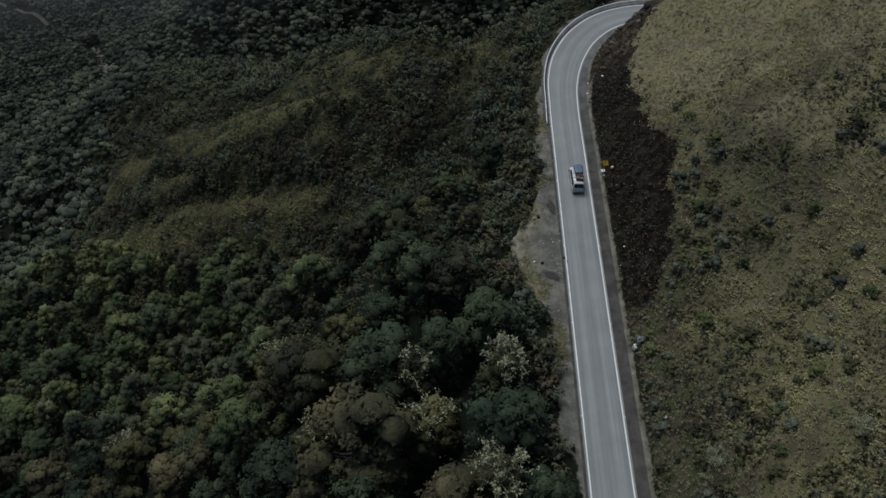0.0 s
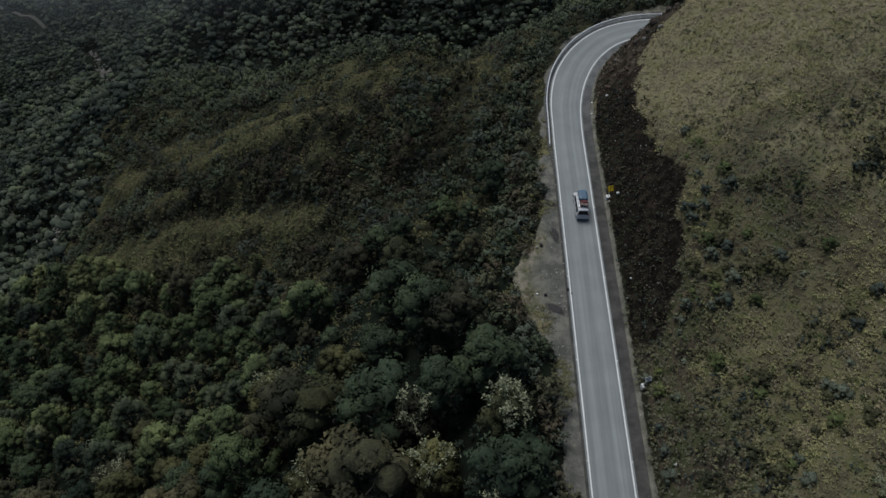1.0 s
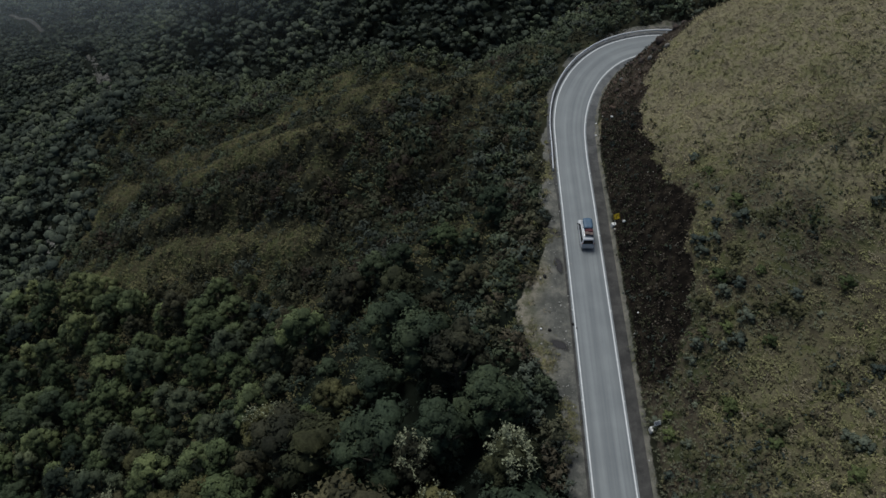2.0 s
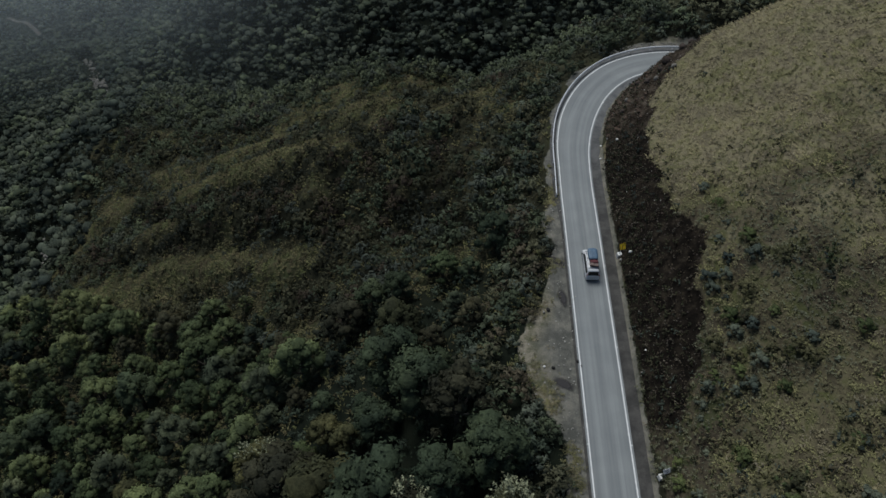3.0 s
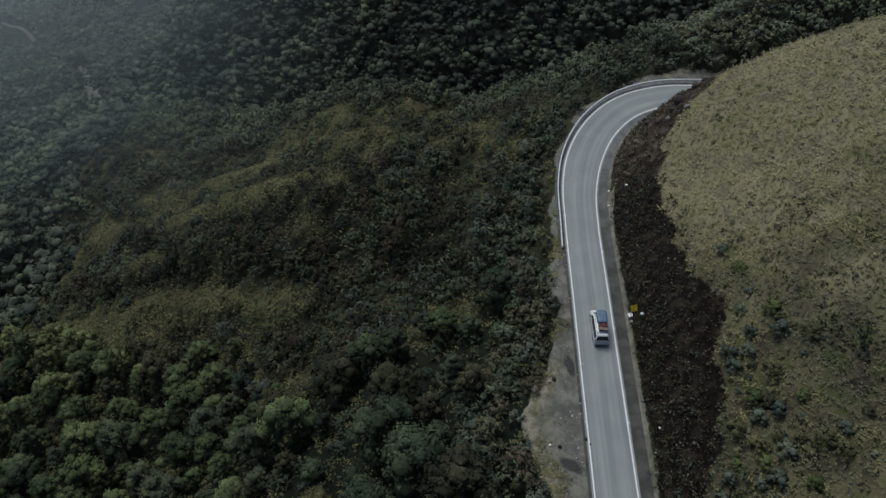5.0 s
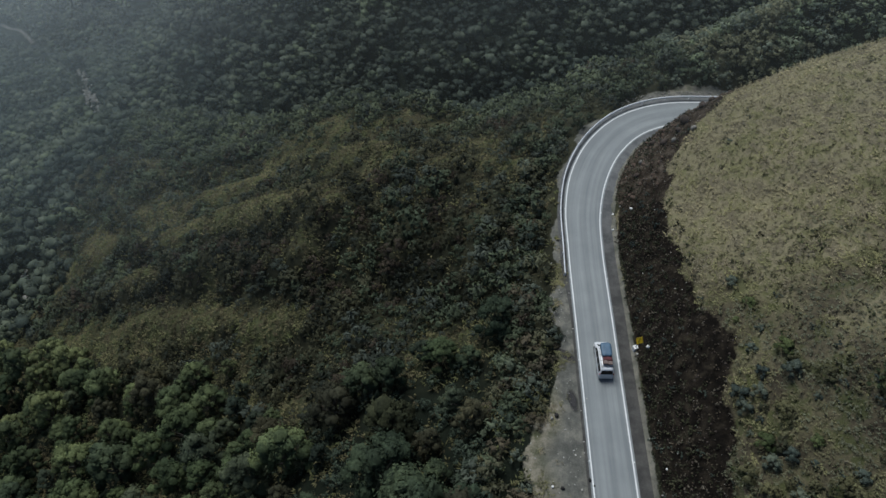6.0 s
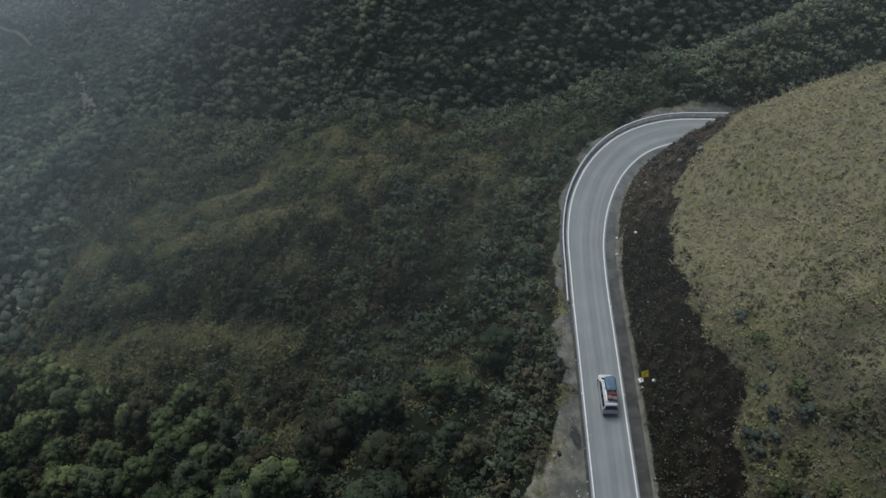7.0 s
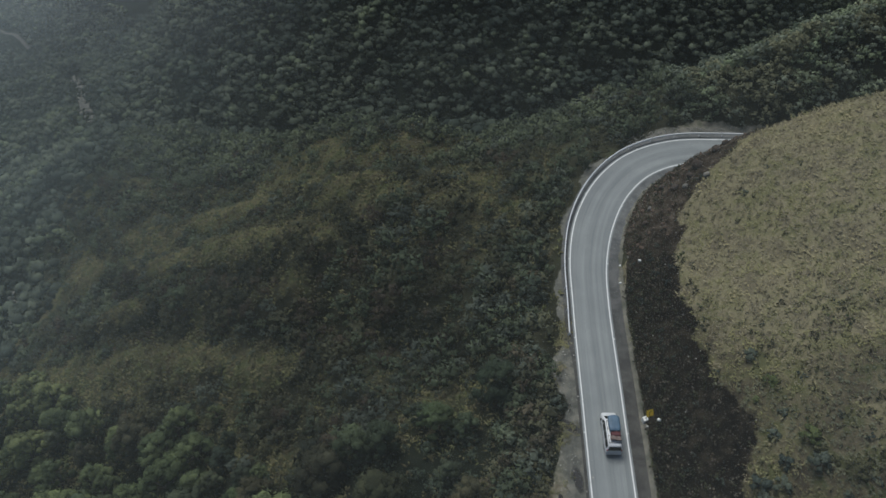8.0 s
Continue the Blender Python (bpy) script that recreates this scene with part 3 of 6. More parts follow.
def leaf_sprays(rs, centres, normals, size, long=1.0):
    """Small pointed sprays of leaves about their centres, facing roughly along the normals."""
    n = len(centres)
    nrm = normals + rs.normal(0, 0.35, (n, 3)) + [0, 0, 0.35]
    nrm /= np.linalg.norm(nrm, axis=1, keepdims=True)
    t = np.cross(nrm, rs.normal(0, 1, (n, 3)))
    t /= np.linalg.norm(t, axis=1, keepdims=True) + 1e-9
    b = np.cross(nrm, t)
    w = size * rs.uniform(0.6, 1.3, (n, 1))
    v = np.stack([centres - t * w * long - nrm * w * 0.2, centres + t * w * long * 0.6 - b * w * 0.75, centres + t * w * long * 0.6 + b * w * 0.75], 1).reshape(-1, 3)
    f = np.arange(n * 3).reshape(-1, 3)
    return v, f


def crown_arrays(seed, radius, height, base, clumps, sprays, clump_size, spray_size, core=True, loose=0.0):
    """A crown: leafy clumps on an uneven dome, each a rough core with sprays of leaves round it; vertices, faces and soft normals."""
    rs = np.random.RandomState(seed)
    lobes = rs.uniform(0.72, 1.25, 7)
    V, F, N, count = [], [], [], 0
    cv, cf = (ICO_V, ICO_F) if core else (OCT_V, OCT_F)
    middle = np.array([0, 0, base + 0.25 * (height - base)])
    for k in range(clumps):
        a = k * 2.39996 + rs.uniform(-0.3, 0.3)
        q = ((k + 0.5) / clumps) ** 0.55
        r = q * radius * np.interp(a % (2 * math.pi), np.linspace(0, 2 * math.pi, 8), np.r_[lobes, lobes[0]])
        z = base + (height - base) * (1 - q**2 * rs.uniform(0.75, 1.15)) * rs.uniform(0.78, 1.06)
        c = np.array([r * math.cos(a), r * math.sin(a), z])
        out = c - middle
        out /= np.linalg.norm(out) + 1e-9
        rad = clump_size * (0.5 + rs.rand() ** 1.5)
        body = cv * rs.uniform(0.6, 0.95, (len(cv), 1)) * rad * (1 - 0.4 * loose) * [1, 1, 0.8] + c
        d = rs.normal(0, 1, (sprays, 3)) + [0, 0, 0.45] + 0.3 * np.array([math.cos(a), math.sin(a), 0])
        d /= np.linalg.norm(d, axis=1, keepdims=True)
        lv, lf = leaf_sprays(rs, c + d * [1, 1, 0.85] * rad * rs.uniform(0.7 - 0.25 * loose, 1.2, (sprays, 1)), d, spray_size, 1 + 0.9 * loose)
        for v, f, n in ((body, cf, cv), (lv, lf, np.repeat(d, 3, 0) + rs.normal(0, 0.22, lv.shape))):
            V.append(v)
            F.append(f + count)
            N.append(n + 0.45 * out + [0, 0, 0.12])
            count += len(v)
    N = np.vstack(N)
    return np.vstack(V), np.vstack(F), N / (np.linalg.norm(N, axis=1, keepdims=True) + 1e-9)


def crown_mesh(name, arrays, mat):
    v, f, n = arrays
    return mesh_of(name, v, f, [mat], None, True, n)


def limb_arrays(paths, sides=5):
    """Tapered tubes along paths of (x, y, z, radius)."""
    V, F, count = [], [], 0
    for path in paths:
        p = np.array(path, float)
        for i, (x, y, z, r) in enumerate(p):
            d = p[min(i + 1, len(p) - 1), :3] - p[max(i - 1, 0), :3]
            d /= np.linalg.norm(d) + 1e-9
            a = np.cross(d, [0.3, 0.9, 0.1])
            a /= np.linalg.norm(a) + 1e-9
            b = np.cross(d, a)
            for k in range(sides):
                w = 2 * math.pi * k / sides
                V.append(np.array([x, y, z]) + r * (a * math.cos(w) + b * math.sin(w)))
        for i in range(len(p) - 1):
            for k in range(sides):
                o, e = count + i * sides, (k + 1) % sides
                F += [[o + k, o + e, o + sides + e], [o + k, o + sides + e, o + sides + k]]
        count += len(p) * sides
    return np.array(V), np.array(F)


def trunk_arrays(seed, radius, height, base, sides=5, limbs=5):
    rs = np.random.RandomState(seed + 900)
    lean = rs.uniform(-0.4, 0.4, 2)
    r0 = 0.045 * height
    paths = [[(0, 0, -1.2, r0 * 1.25), (lean[0] * 0.3, lean[1] * 0.3, base * 0.6, r0), (lean[0], lean[1], height * 0.75, r0 * 0.35)]]
    for k in range(limbs):
        a, z = 2.4 * k + rs.uniform(-0.4, 0.4), base * rs.uniform(0.5, 0.9)
        e = radius * rs.uniform(0.45, 0.8)
        paths.append([(lean[0] * 0.3, lean[1] * 0.3, z, r0 * 0.5), (0.5 * e * math.cos(a), 0.5 * e * math.sin(a), z + 0.25 * (height - z), r0 * 0.32),
                      (e * math.cos(a), e * math.sin(a), z + 0.6 * (height - z), r0 * 0.12)])
    return limb_arrays(paths, sides)


# ---- plants: where they stand ----
def scattered(seed, x0, x1, y0, y1, gap):
    """Jittered places about a gap apart."""
    rs = np.random.RandomState(seed)
    gx, gy = np.meshgrid(np.arange(x0, x1, gap), np.arange(y0, y1, gap))
    gx = gx + (np.arange(gx.shape[0]) % 2)[:, None] * gap / 2
    return (gx + rs.uniform(-0.42, 0.42, gx.shape) * gap).ravel(), (gy + rs.uniform(-0.42, 0.42, gx.shape) * gap).ravel(), rs


def in_view(x, y, spare=8.0):
    """The wedge of land ahead of the walk; it widens over the valley."""
    return (x < 0.66 * (y + 45) + spare) & (x > -0.56 * y - 66 - spare)


def joined(variants, which, m_scale, m_turn, place):
    """Many copies of arrays as one: vertices, faces, a slot for each face and, for leafy shapes, normals."""
    V, F, S, N, count = [], [], [], [], 0
    for k, (v, f, slot, *soft) in enumerate(variants):
        sel = np.nonzero(which == k)[0]
        if not len(sel):
            continue
        c, s = np.cos(m_turn[sel])[:, None], np.sin(m_turn[sel])[:, None]
        x, y, z = v[:, 0][None], v[:, 1][None], v[:, 2][None]
        sc = m_scale[sel][:, None, :]
        w = np.stack([(c * x - s * y) * sc[..., 0], (s * x + c * y) * sc[..., 0], z * sc[..., 1]], -1) + place[sel][:, None, :]
        V.append(w.reshape(-1, 3))
        F.append((f[None] + (np.arange(len(sel)) * len(v))[:, None, None] + count).reshape(-1, 3))
        S.append(np.tile(slot, len(sel)))
        if soft:
            x, y, z = soft[0].T
            N.append(np.stack([c * x - s * y, s * x + c * y, z + 0 * c], -1).reshape(-1, 3))
        count += len(sel) * len(v)
    return np.vstack(V), np.vstack(F), np.concatenate(S), np.vstack(N) if N else None


# where the pale lichen-hung trees stand, and how tall
LICHEN_TREES = [(7.2, 43.5, 10.5), (6.0, 30.5, 11.0), (-1.4, 39.2, 8.5), (-3.8, 46.0, 9.5), (-16.5, 41.5, 9.0), (-56.7, 53.0, 9.0), (-26.4, 58.8, 9.0)]

# woodland trees on the slope beside the road: the nearest are things of their own
tx, ty, rs = scattered(11, -190, 16, 18, 135, 4.9)
tz, ts, td = land(tx, ty)
thin = value_noise(tx, ty, 30, 31) + 0.5 * value_noise(tx, ty, 12, 32)
tall = smoothstep(96, 70, ty + 0.38 * tx + 10 * thin)
keep = in_view(tx, ty) & (-td > bench(ts) + 1.9) & (tall > 0.35)
tx, ty, tz, ts, td, tall = (v[keep] for v in (tx, ty, tz, ts, td, tall))
order = np.argsort(np.hypot(tx - 6, ty - 52))
tx, ty, tz, tall, tedge = tx[order], ty[order], tz[order], tall[order], (-td - bench(ts))[order]
tsize = (0.6 + 0.9 * rs.rand(len(tx)) ** 1.6) * (0.6 + 0.4 * tall) * (1 + 0.6 * smoothstep(66, 46, ty) * smoothstep(-40, -5, tx))
tkind = rs.choice(5, len(tx), p=[0.46, 0.16, 0.1, 0.12, 0.16])
tkind = np.where((rs.rand(len(tx)) < 0.85 * smoothstep(-8, -42, tx) * smoothstep(48, 64, ty)), rs.choice([3, 1, 7, 7], len(tx)), tkind)
tkind = np.where(rs.rand(len(tx)) < 0.75 * smoothstep(54, 42, ty) * smoothstep(-34, -22, tx), rs.choice([0, 6, 0, 6, 4], len(tx)), tkind)
sunny = np.hypot((tx + 96) / 16, (ty - 110) / 12) + 0.35 * value_noise(tx, ty, 8, 34)
tkind = np.where((rs.rand(len(tx)) < 0.8 * smoothstep(1.2, 0.6, sunny)) | (rs.rand(len(tx)) < 0.05 * smoothstep(-20, -40, tx) * smoothstep(60, 75, ty)), 8, tkind)

# a tree that stands too deep in a larger one's crown gives way
tsize = np.minimum(tsize, (tedge + 0.4) / 3.2)
clear = np.array([np.hypot(tx - x, ty - y) > 4.6 for x, y, _ in LICHEN_TREES]).all(0) & ((tedge > 6.0) | (ty < 60))
stay = np.zeros(len(tx), bool)
for i in np.argsort(-tsize):
    if not clear[i]:
        continue
    near = stay & (np.abs(tx - tx[i]) < 8)
    if not near.any() or (np.hypot(tx[near] - tx[i], ty[near] - ty[i]) > 1.75 * (tsize[near] + tsize[i])).all():
        stay[i] = True
tx, ty, tz, tall, tsize, tkind = (v[stay] for v in (tx, ty, tz, tall, tsize, tkind))

SPECIES = [("dense dark green crowned cloud forest tree on a steep slope", 0), ("grey-green leafy cloud forest tree on a steep slope", 1),
           ("olive green bushy tree on a steep slope", 2), ("fresh green round-crowned tree on a steep slope", 3), ("brownish green bushy tree on a steep slope", 4),
           ("pale olive leafy tree on a steep slope", 5), ("dark olive bushy tree on a steep slope", 6), ("light green round-crowned tree on a steep slope", 7), ("bright yellow-green bushy tree on a steep slope", 8)]
NEAR = 300
made_trees = []
for k, (label, leaf) in enumerate(SPECIES):
    for j in range(2):
        seed = 50 + 7 * k + j
        base_tree = thing("tree", label, "tree", group="woodland trees")
        trunk = part("trunk", mesh_of("trunk", *trunk_arrays(seed, 2.9, 6.6, 2.4), [BARK]), None, base_tree)
        crown = part("crown", crown_mesh("crown", crown_arrays(seed, 2.7, 7.2, 2.0, 32, 42, 0.82, 0.17), LEAVES[leaf]), None, base_tree)
        made_trees.append(base_tree)
first = set()
for i in range(min(NEAR, len(tx))):
    k = int(tkind[i]) * 2 + i % 2
    m = pose(tx[i], ty[i], tz[i] - 0.1, rz=math.degrees(rs.uniform(0, 6.28))) @ Matrix.Diagonal((tsize[i], tsize[i], tsize[i] * rs.uniform(0.85, 1.15), 1))
    if k in first:
        made = copy_thing(made_trees[k], Matrix.Identity(4))
        made.matrix_basis = m
    else:
        first.add(k)
        made_trees[k].matrix_basis = m
for k, spare in enumerate(made_trees):
    if k not in first:
        for child in list(spare.children):
            bpy.data.objects.remove(child)
        bpy.data.objects.remove(spare)


def crown_stock(seed, per_kind, *shape):
    """Light crowns of each leaf colour, for woods that nobody could count."""
    stock = []
    for leaf in range(len(LEAVES)):
        for j in range(per_kind):
            v, f, n = crown_arrays(seed + 10 * leaf + j, *shape)
            stock.append((v, f, np.full(len(f), leaf), n))
    return stock


def wood(name, label, stock, per_kind, x, y, z, kind, size, flat, rs, mats=LEAVES):
    which = kind * per_kind + rs.randint(0, per_kind, len(x))
    scale = np.stack([size, size * flat], -1)
    v, f, slot, n = joined(stock, which, scale, rs.uniform(0, 6.28, len(x)), np.stack([x, y, z], -1))
    return tagged(new(name, mesh_of(name, v, f, mats, slot, True, n)), label, "trees", kind="stuff")


stock = crown_stock(300, 2, 2.8, 7.2, 1.2, 20, 36, 1.0, 0.24)
n0 = min(NEAR, len(tx))
wood("woodland", "dense dark green cloud forest covering the lower slope", stock, 2, tx[n0:], ty[n0:], tz[n0:] - 0.1, tkind[n0:], tsize[n0:],
     rs.uniform(0.8, 1.15, len(tx) - n0), rs)

# scrub on the upper slope and over the spur
sx, sy, rs = scattered(12, -135, 112, 60, 240, 1.95)
sz, ss, sd = land(sx, sy)
open_ground = openness(sx, sy)
forest = smoothstep(96, 70, sy + 0.38 * sx + 10 * (value_noise(sx, sy, 30, 31) + 0.5 * value_noise(sx, sy, 12, 32)))
forest = np.maximum(forest, west_wood(sx, sy))
ridge = np.interp(sx, SPINE[:, 0], SPINE[:, 1])
keep = in_view(sx, sy) & (-sd > bench(ss) + 0.9) & (forest < 0.55) & (sy < np.where(sx < 30, ridge + 5, 240)) & ((sx < 75) | (sd > -62)) & ((sx < 40) | (sd < -42) | (sy < 134) | (sy > 186)) & (rs.rand(len(sx)) < 0.95 - 0.5 * smoothstep(0.15, 0.5, open_ground))
sx, sy, sz, sd, ss, open_ground, ridge = (v[keep] for v in (sx, sy, sz, sd, ss, open_ground, ridge))
beyond = smoothstep(15, 40, sx) * smoothstep(132, 142, sy)
crest = smoothstep(-30, -10, sy - ridge)
ssize = rs.uniform(0.4, 0.95, len(sx)) * (1.25 - 0.75 * smoothstep(-0.5, 0.4, open_ground)) * (1 + 0.8 * crest * (sx < 30)) * (1 + 0.3 * beyond * smoothstep(6, 20, -sd))
ssize = ssize * np.where(rs.rand(len(sx)) < 0.16, rs.uniform(1.4, 2.0, len(sx)), 0.95)
ssize = np.minimum(np.minimum(ssize, 1.5), (np.maximum(-sd - bench(ss), 0.9) + 0.1) / 1.9)
# patchy growth, with hollow shade painted in as darker scrub and ribs paler
tone = open_ground + 0.35 * value_noise(sx, sy, 5, 44) + rs.normal(0, 0.08, len(sx))
patch = value_noise(sx, sy, 4.5, 48) + 0.5 * value_noise(sx, sy, 11, 49) + rs.normal(0, 0.22, len(sx))
mix = np.clip(((patch + 1.0) * 2.5).astype(int), 0, 4)  # neighbours share a tone
skind = np.where(tone > 0.5, np.array([3, 3, 5, 7, 5])[mix], np.where(tone > 0.15, np.array([0, 3, 2, 3, 6])[mix], np.where(tone > -0.3, np.array([1, 0, 0, 2, 6])[mix], np.array([1, 1, 4, 0, 6])[mix])))
green = value_noise(sx, sy, 24, 45) + 0.5 * value_noise(sx, sy, 8, 46) + 1.3 * smoothstep(28, 6, -sd) + 1.0 * smoothstep(-48, -88, sx)
skind = np.where(rs.rand(len(sx)) < 0.75 * smoothstep(0.3, 1.1, green), np.where(sx < -50, np.array([0, 6, 2, 6, 7])[mix], np.array([1, 6, 2, 6, 2])[mix]), skind)
skind = np.where(rs.rand(len(sx)) < 0.8 * crest * (1 - beyond), rs.choice([7, 7, 2, 6, 7], len(sx)), skind)
skind = np.where(rs.rand(len(sx)) < beyond, rs.choice([7, 2, 7, 7, 6], len(sx)), skind)
scrub_stock = crown_stock(400, 3, 1.5, 2.5, 0.1, 7, 16, 0.78, 0.175, False, 1.0)
wood("scrub", "low olive and dark brown scrub on the open slope", scrub_stock, 3, sx, sy, sz - 0.1, skind, ssize, rs.uniform(0.8, 1.5, len(sx)), rs, SCRUB)

# bushes under the trees and along the edge of the lay-by
ux, uy, rs = scattered(15, -30, 17, 22, 134, 1.75)
uz, us, ud = land(ux, uy)
wooded = smoothstep(96, 70, uy + 0.38 * ux + 10 * (value_noise(ux, uy, 30, 31) + 0.5 * value_noise(ux, uy, 12, 32)))
edge = -ud - bench(us)
keep = in_view(ux, uy) & (edge > np.where(us > 88, 1.9, 0.3 + 1.0 * value_noise(ux, uy, 3, 33))) & ((edge < 6.5) | (wooded > 0.4)) & (rs.rand(len(ux)) < np.where(edge > 8, 0.4, 0.9))
ux, uy, uz, edge = ux[keep], uy[keep], uz[keep], edge[keep]
usize = rs.uniform(0.55, 1.35, len(ux)) * (0.6 + 0.4 * smoothstep(0.3, 3.0, edge)) * (1 - 0.4 * smoothstep(5, 8, edge))
UNDERLEAVES = [foliage(name, tuple(0.42 * v for v in tone), tone, 0.1, 0.4, None, True) for name, tone in (
    ("bush_deep_green", (0.050, 0.066, 0.048)), ("bush_grey_green", (0.084, 0.100, 0.078)), ("bush_olive", (0.086, 0.088, 0.055)), ("bush_green", (0.072, 0.090, 0.056)),
    ("bush_brown", (0.082, 0.072, 0.050)), ("bush_pale_olive", (0.100, 0.104, 0.064)), ("bush_dark_olive", (0.056, 0.060, 0.040)), ("bush_light_green", (0.092, 0.110, 0.074)))]
ukind = rs.choice(8, len(ux), p=[0.36, 0.14, 0.08, 0.2, 0.06, 0.03, 0.1, 0.03])
ukind = np.where(edge > 7, 0, np.where(edge < 3, rs.choice([3, 1, 5, 2, 1, 4], len(ux)), ukind))
wood("undergrowth", "dense dark green bushes under the trees", scrub_stock, 3, ux, uy, uz - 0.1, ukind, usize, rs.uniform(0.7, 1.2, len(ux)), rs, UNDERLEAVES)

# light green bushes on the bank beyond the bend
ux, uy, rs = scattered(16, 38, 118, 134, 186, 1.6)
uz, us, ud = land(ux, uy)
edge = -ud - bench(us)
keep = (edge > 0.7) & (edge < 42) & (rs.rand(len(ux)) < 0.95)
ux, uy, uz, edge = ux[keep], uy[keep], uz[keep], edge[keep]
usize = rs.uniform(0.6, 1.25, len(ux)) * (0.55 + 0.45 * smoothstep(0.5, 3.5, edge))
shade = value_noise(ux, uy, 5, 35) + rs.normal(0, 0.25, len(ux))
ukind = np.where(shade > 0.35, 7, np.where(shade > -0.1, 3, np.where(shade > -0.5, 1, 2)))
BENDLEAVES = [foliage(name, tuple(0.7 * v for v in tone), tuple(1.3 * v for v in tone), 0.1, 0.4, None, True) for name, tone in (
    ("bank_deep_green", (0.060, 0.078, 0.054)), ("bank_grey_green", (0.098, 0.116, 0.088)), ("bank_olive", (0.108, 0.112, 0.070)), ("bank_green", (0.098, 0.122, 0.074)),
    ("bank_brown", (0.095, 0.085, 0.060)), ("bank_pale_olive", (0.120, 0.124, 0.078)), ("bank_dark_olive", (0.066, 0.070, 0.048)), ("bank_light_green", (0.122, 0.146, 0.096)))]
wood("bank_bushes", "light green bushes covering the bank beyond the bend", scrub_stock, 3, ux, uy, uz - 0.1, ukind, usize, rs.uniform(0.7, 1.15, len(ux)), rs, BENDLEAVES)

# far woods across the valley, and the dirt track that climbs out of them
TRACK = [(-438, 590), (-382, 549), (-358, 528), (-338, 506)]
fx, fy, rs = scattered(13, -540, 330, 120, 620, 5.5)
ridge = np.interp(fx, SPINE[:, 0], SPINE[:, 1])
fs, fd = road_query(fx, fy)
keep = (fx > -0.42 * fy - 172) & (fx < 0.6 * (fy - 10)) & (((fy > ridge + np.where(fx > -80, 42, 14)) & (fx < 34)) | (fy > 236) | (west_wood(fx, fy) > 0.55) | ((fx > 70) & (fd < -60))) & (fy < 345 + 0.9 * np.maximum(0, -60 - fx))
keep &= smoothstep(96, 70, fy + 0.38 * fx) < 0.3
fx, fy = fx[keep], fy[keep]
more_x, more_y, _ = scattered(14, -330, -205, 60, 130, 6.5)
more_x, more_y = more_x[in_view(more_x, more_y, 15)], more_y[in_view(more_x, more_y, 15)]
fx, fy = np.r_[fx, more_x], np.r_[fy, more_y]
fz, fs, fd = land(fx, fy)
# the stream bed stays clear of trees
along = np.clip(((fx + 272) * 82 - (fy - 445) * 125) / (82**2 + 125**2), 0, 1)
clear = (np.hypot(fx + 272 - 82 * along, fy - 445 + 125 * along) > 6.0) & (strip_query(TRACK, fx, fy + 4)[0] > 8.5) & (np.hypot((fx + 138) * 0.8, (fy - 165) * 0.6) > 4.5)
fx, fy, fz = fx[clear], fy[clear], fz[clear]
fkind = rs.choice([0, 0, 0, 0, 1, 0, 1, 3], len(fx))
# behind the spur's crest every tree takes the shaded leaves
fkind = np.where((fx < 20) & (fy < 285) & (fy > 225) & (fx > -130), 0, fkind)
fkind = np.where((fx < -100) & (fy < 330) & (rs.rand(len(fx)) < 0.85), rs.choice([1, 3, 1], len(fx)), fkind)
fkind = np.where((fx > 20) & (fy < 250) & (rs.rand(len(fx)) < 0.8), rs.choice([3, 7, 3, 1], len(fx)), fkind)
fsize = rs.uniform(0.8, 1.5, len(fx)) * np.where((fx < -100) & (fy < 260), 0.95, 1.05)
# leaves across the valley: slope shade and haze painted in as darker, duller greens
FARLEAVES = list(LEAVES)
FARLEAVES[0] = foliage("leaves_shaded_green", (0.018, 0.024, 0.021), (0.046, 0.059, 0.052), 0.03, 0.12)
FARLEAVES[1] = foliage("leaves_dull_grey_green", (0.027, 0.034, 0.029), (0.068, 0.084, 0.072), 0.03, 0.12)
FARLEAVES[3] = foliage("leaves_dull_green", (0.028, 0.037, 0.027), (0.072, 0.092, 0.068), 0.03, 0.12)
stock = crown_stock(500, 3, 2.9, 7.4, 0.8, 6, 15, 1.6, 0.34, True, 0.35)
wood("far_woods", "unbroken dark forest across the misty valley", stock, 3, fx, fy, fz - 0.2, fkind, fsize, rs.uniform(0.65, 1.05, len(fx)), rs, FARLEAVES)


# ---- grass and low plants on the hill ----
def tuft_arrays(seed, blades, height, spread, width):
    """A tussock of bent blades."""
    rs = np.random.RandomState(seed)
    a = rs.uniform(0, 6.28, blades)
    root = np.stack([np.cos(a), np.sin(a), 0 * a], -1) * (rs.rand(blades, 1) ** 0.5) * spread * 0.35
    out = np.stack([np.cos(a), np.sin(a), 0 * a], -1)
    side = np.stack([-np.sin(a), np.cos(a), 0 * a], -1) * width * rs.uniform(0.6, 1.4, (blades, 1))
    mid = root + out * spread * 0.3 + np.array([0, 0, 1]) * height * rs.uniform(0.5, 0.9, (blades, 1))
    tip = root + out * spread * rs.uniform(0.6, 1.1, (blades, 1)) + np.array([0, 0, 1]) * height * rs.uniform(0.4, 1.0, (blades, 1))
    v = np.stack([root, mid + side, mid - side, tip], 1).reshape(-1, 3)
    i = np.arange(blades)[:, None] * 4
    return v, np.concatenate([i + [0, 1, 2], i + [2, 1, 3]])


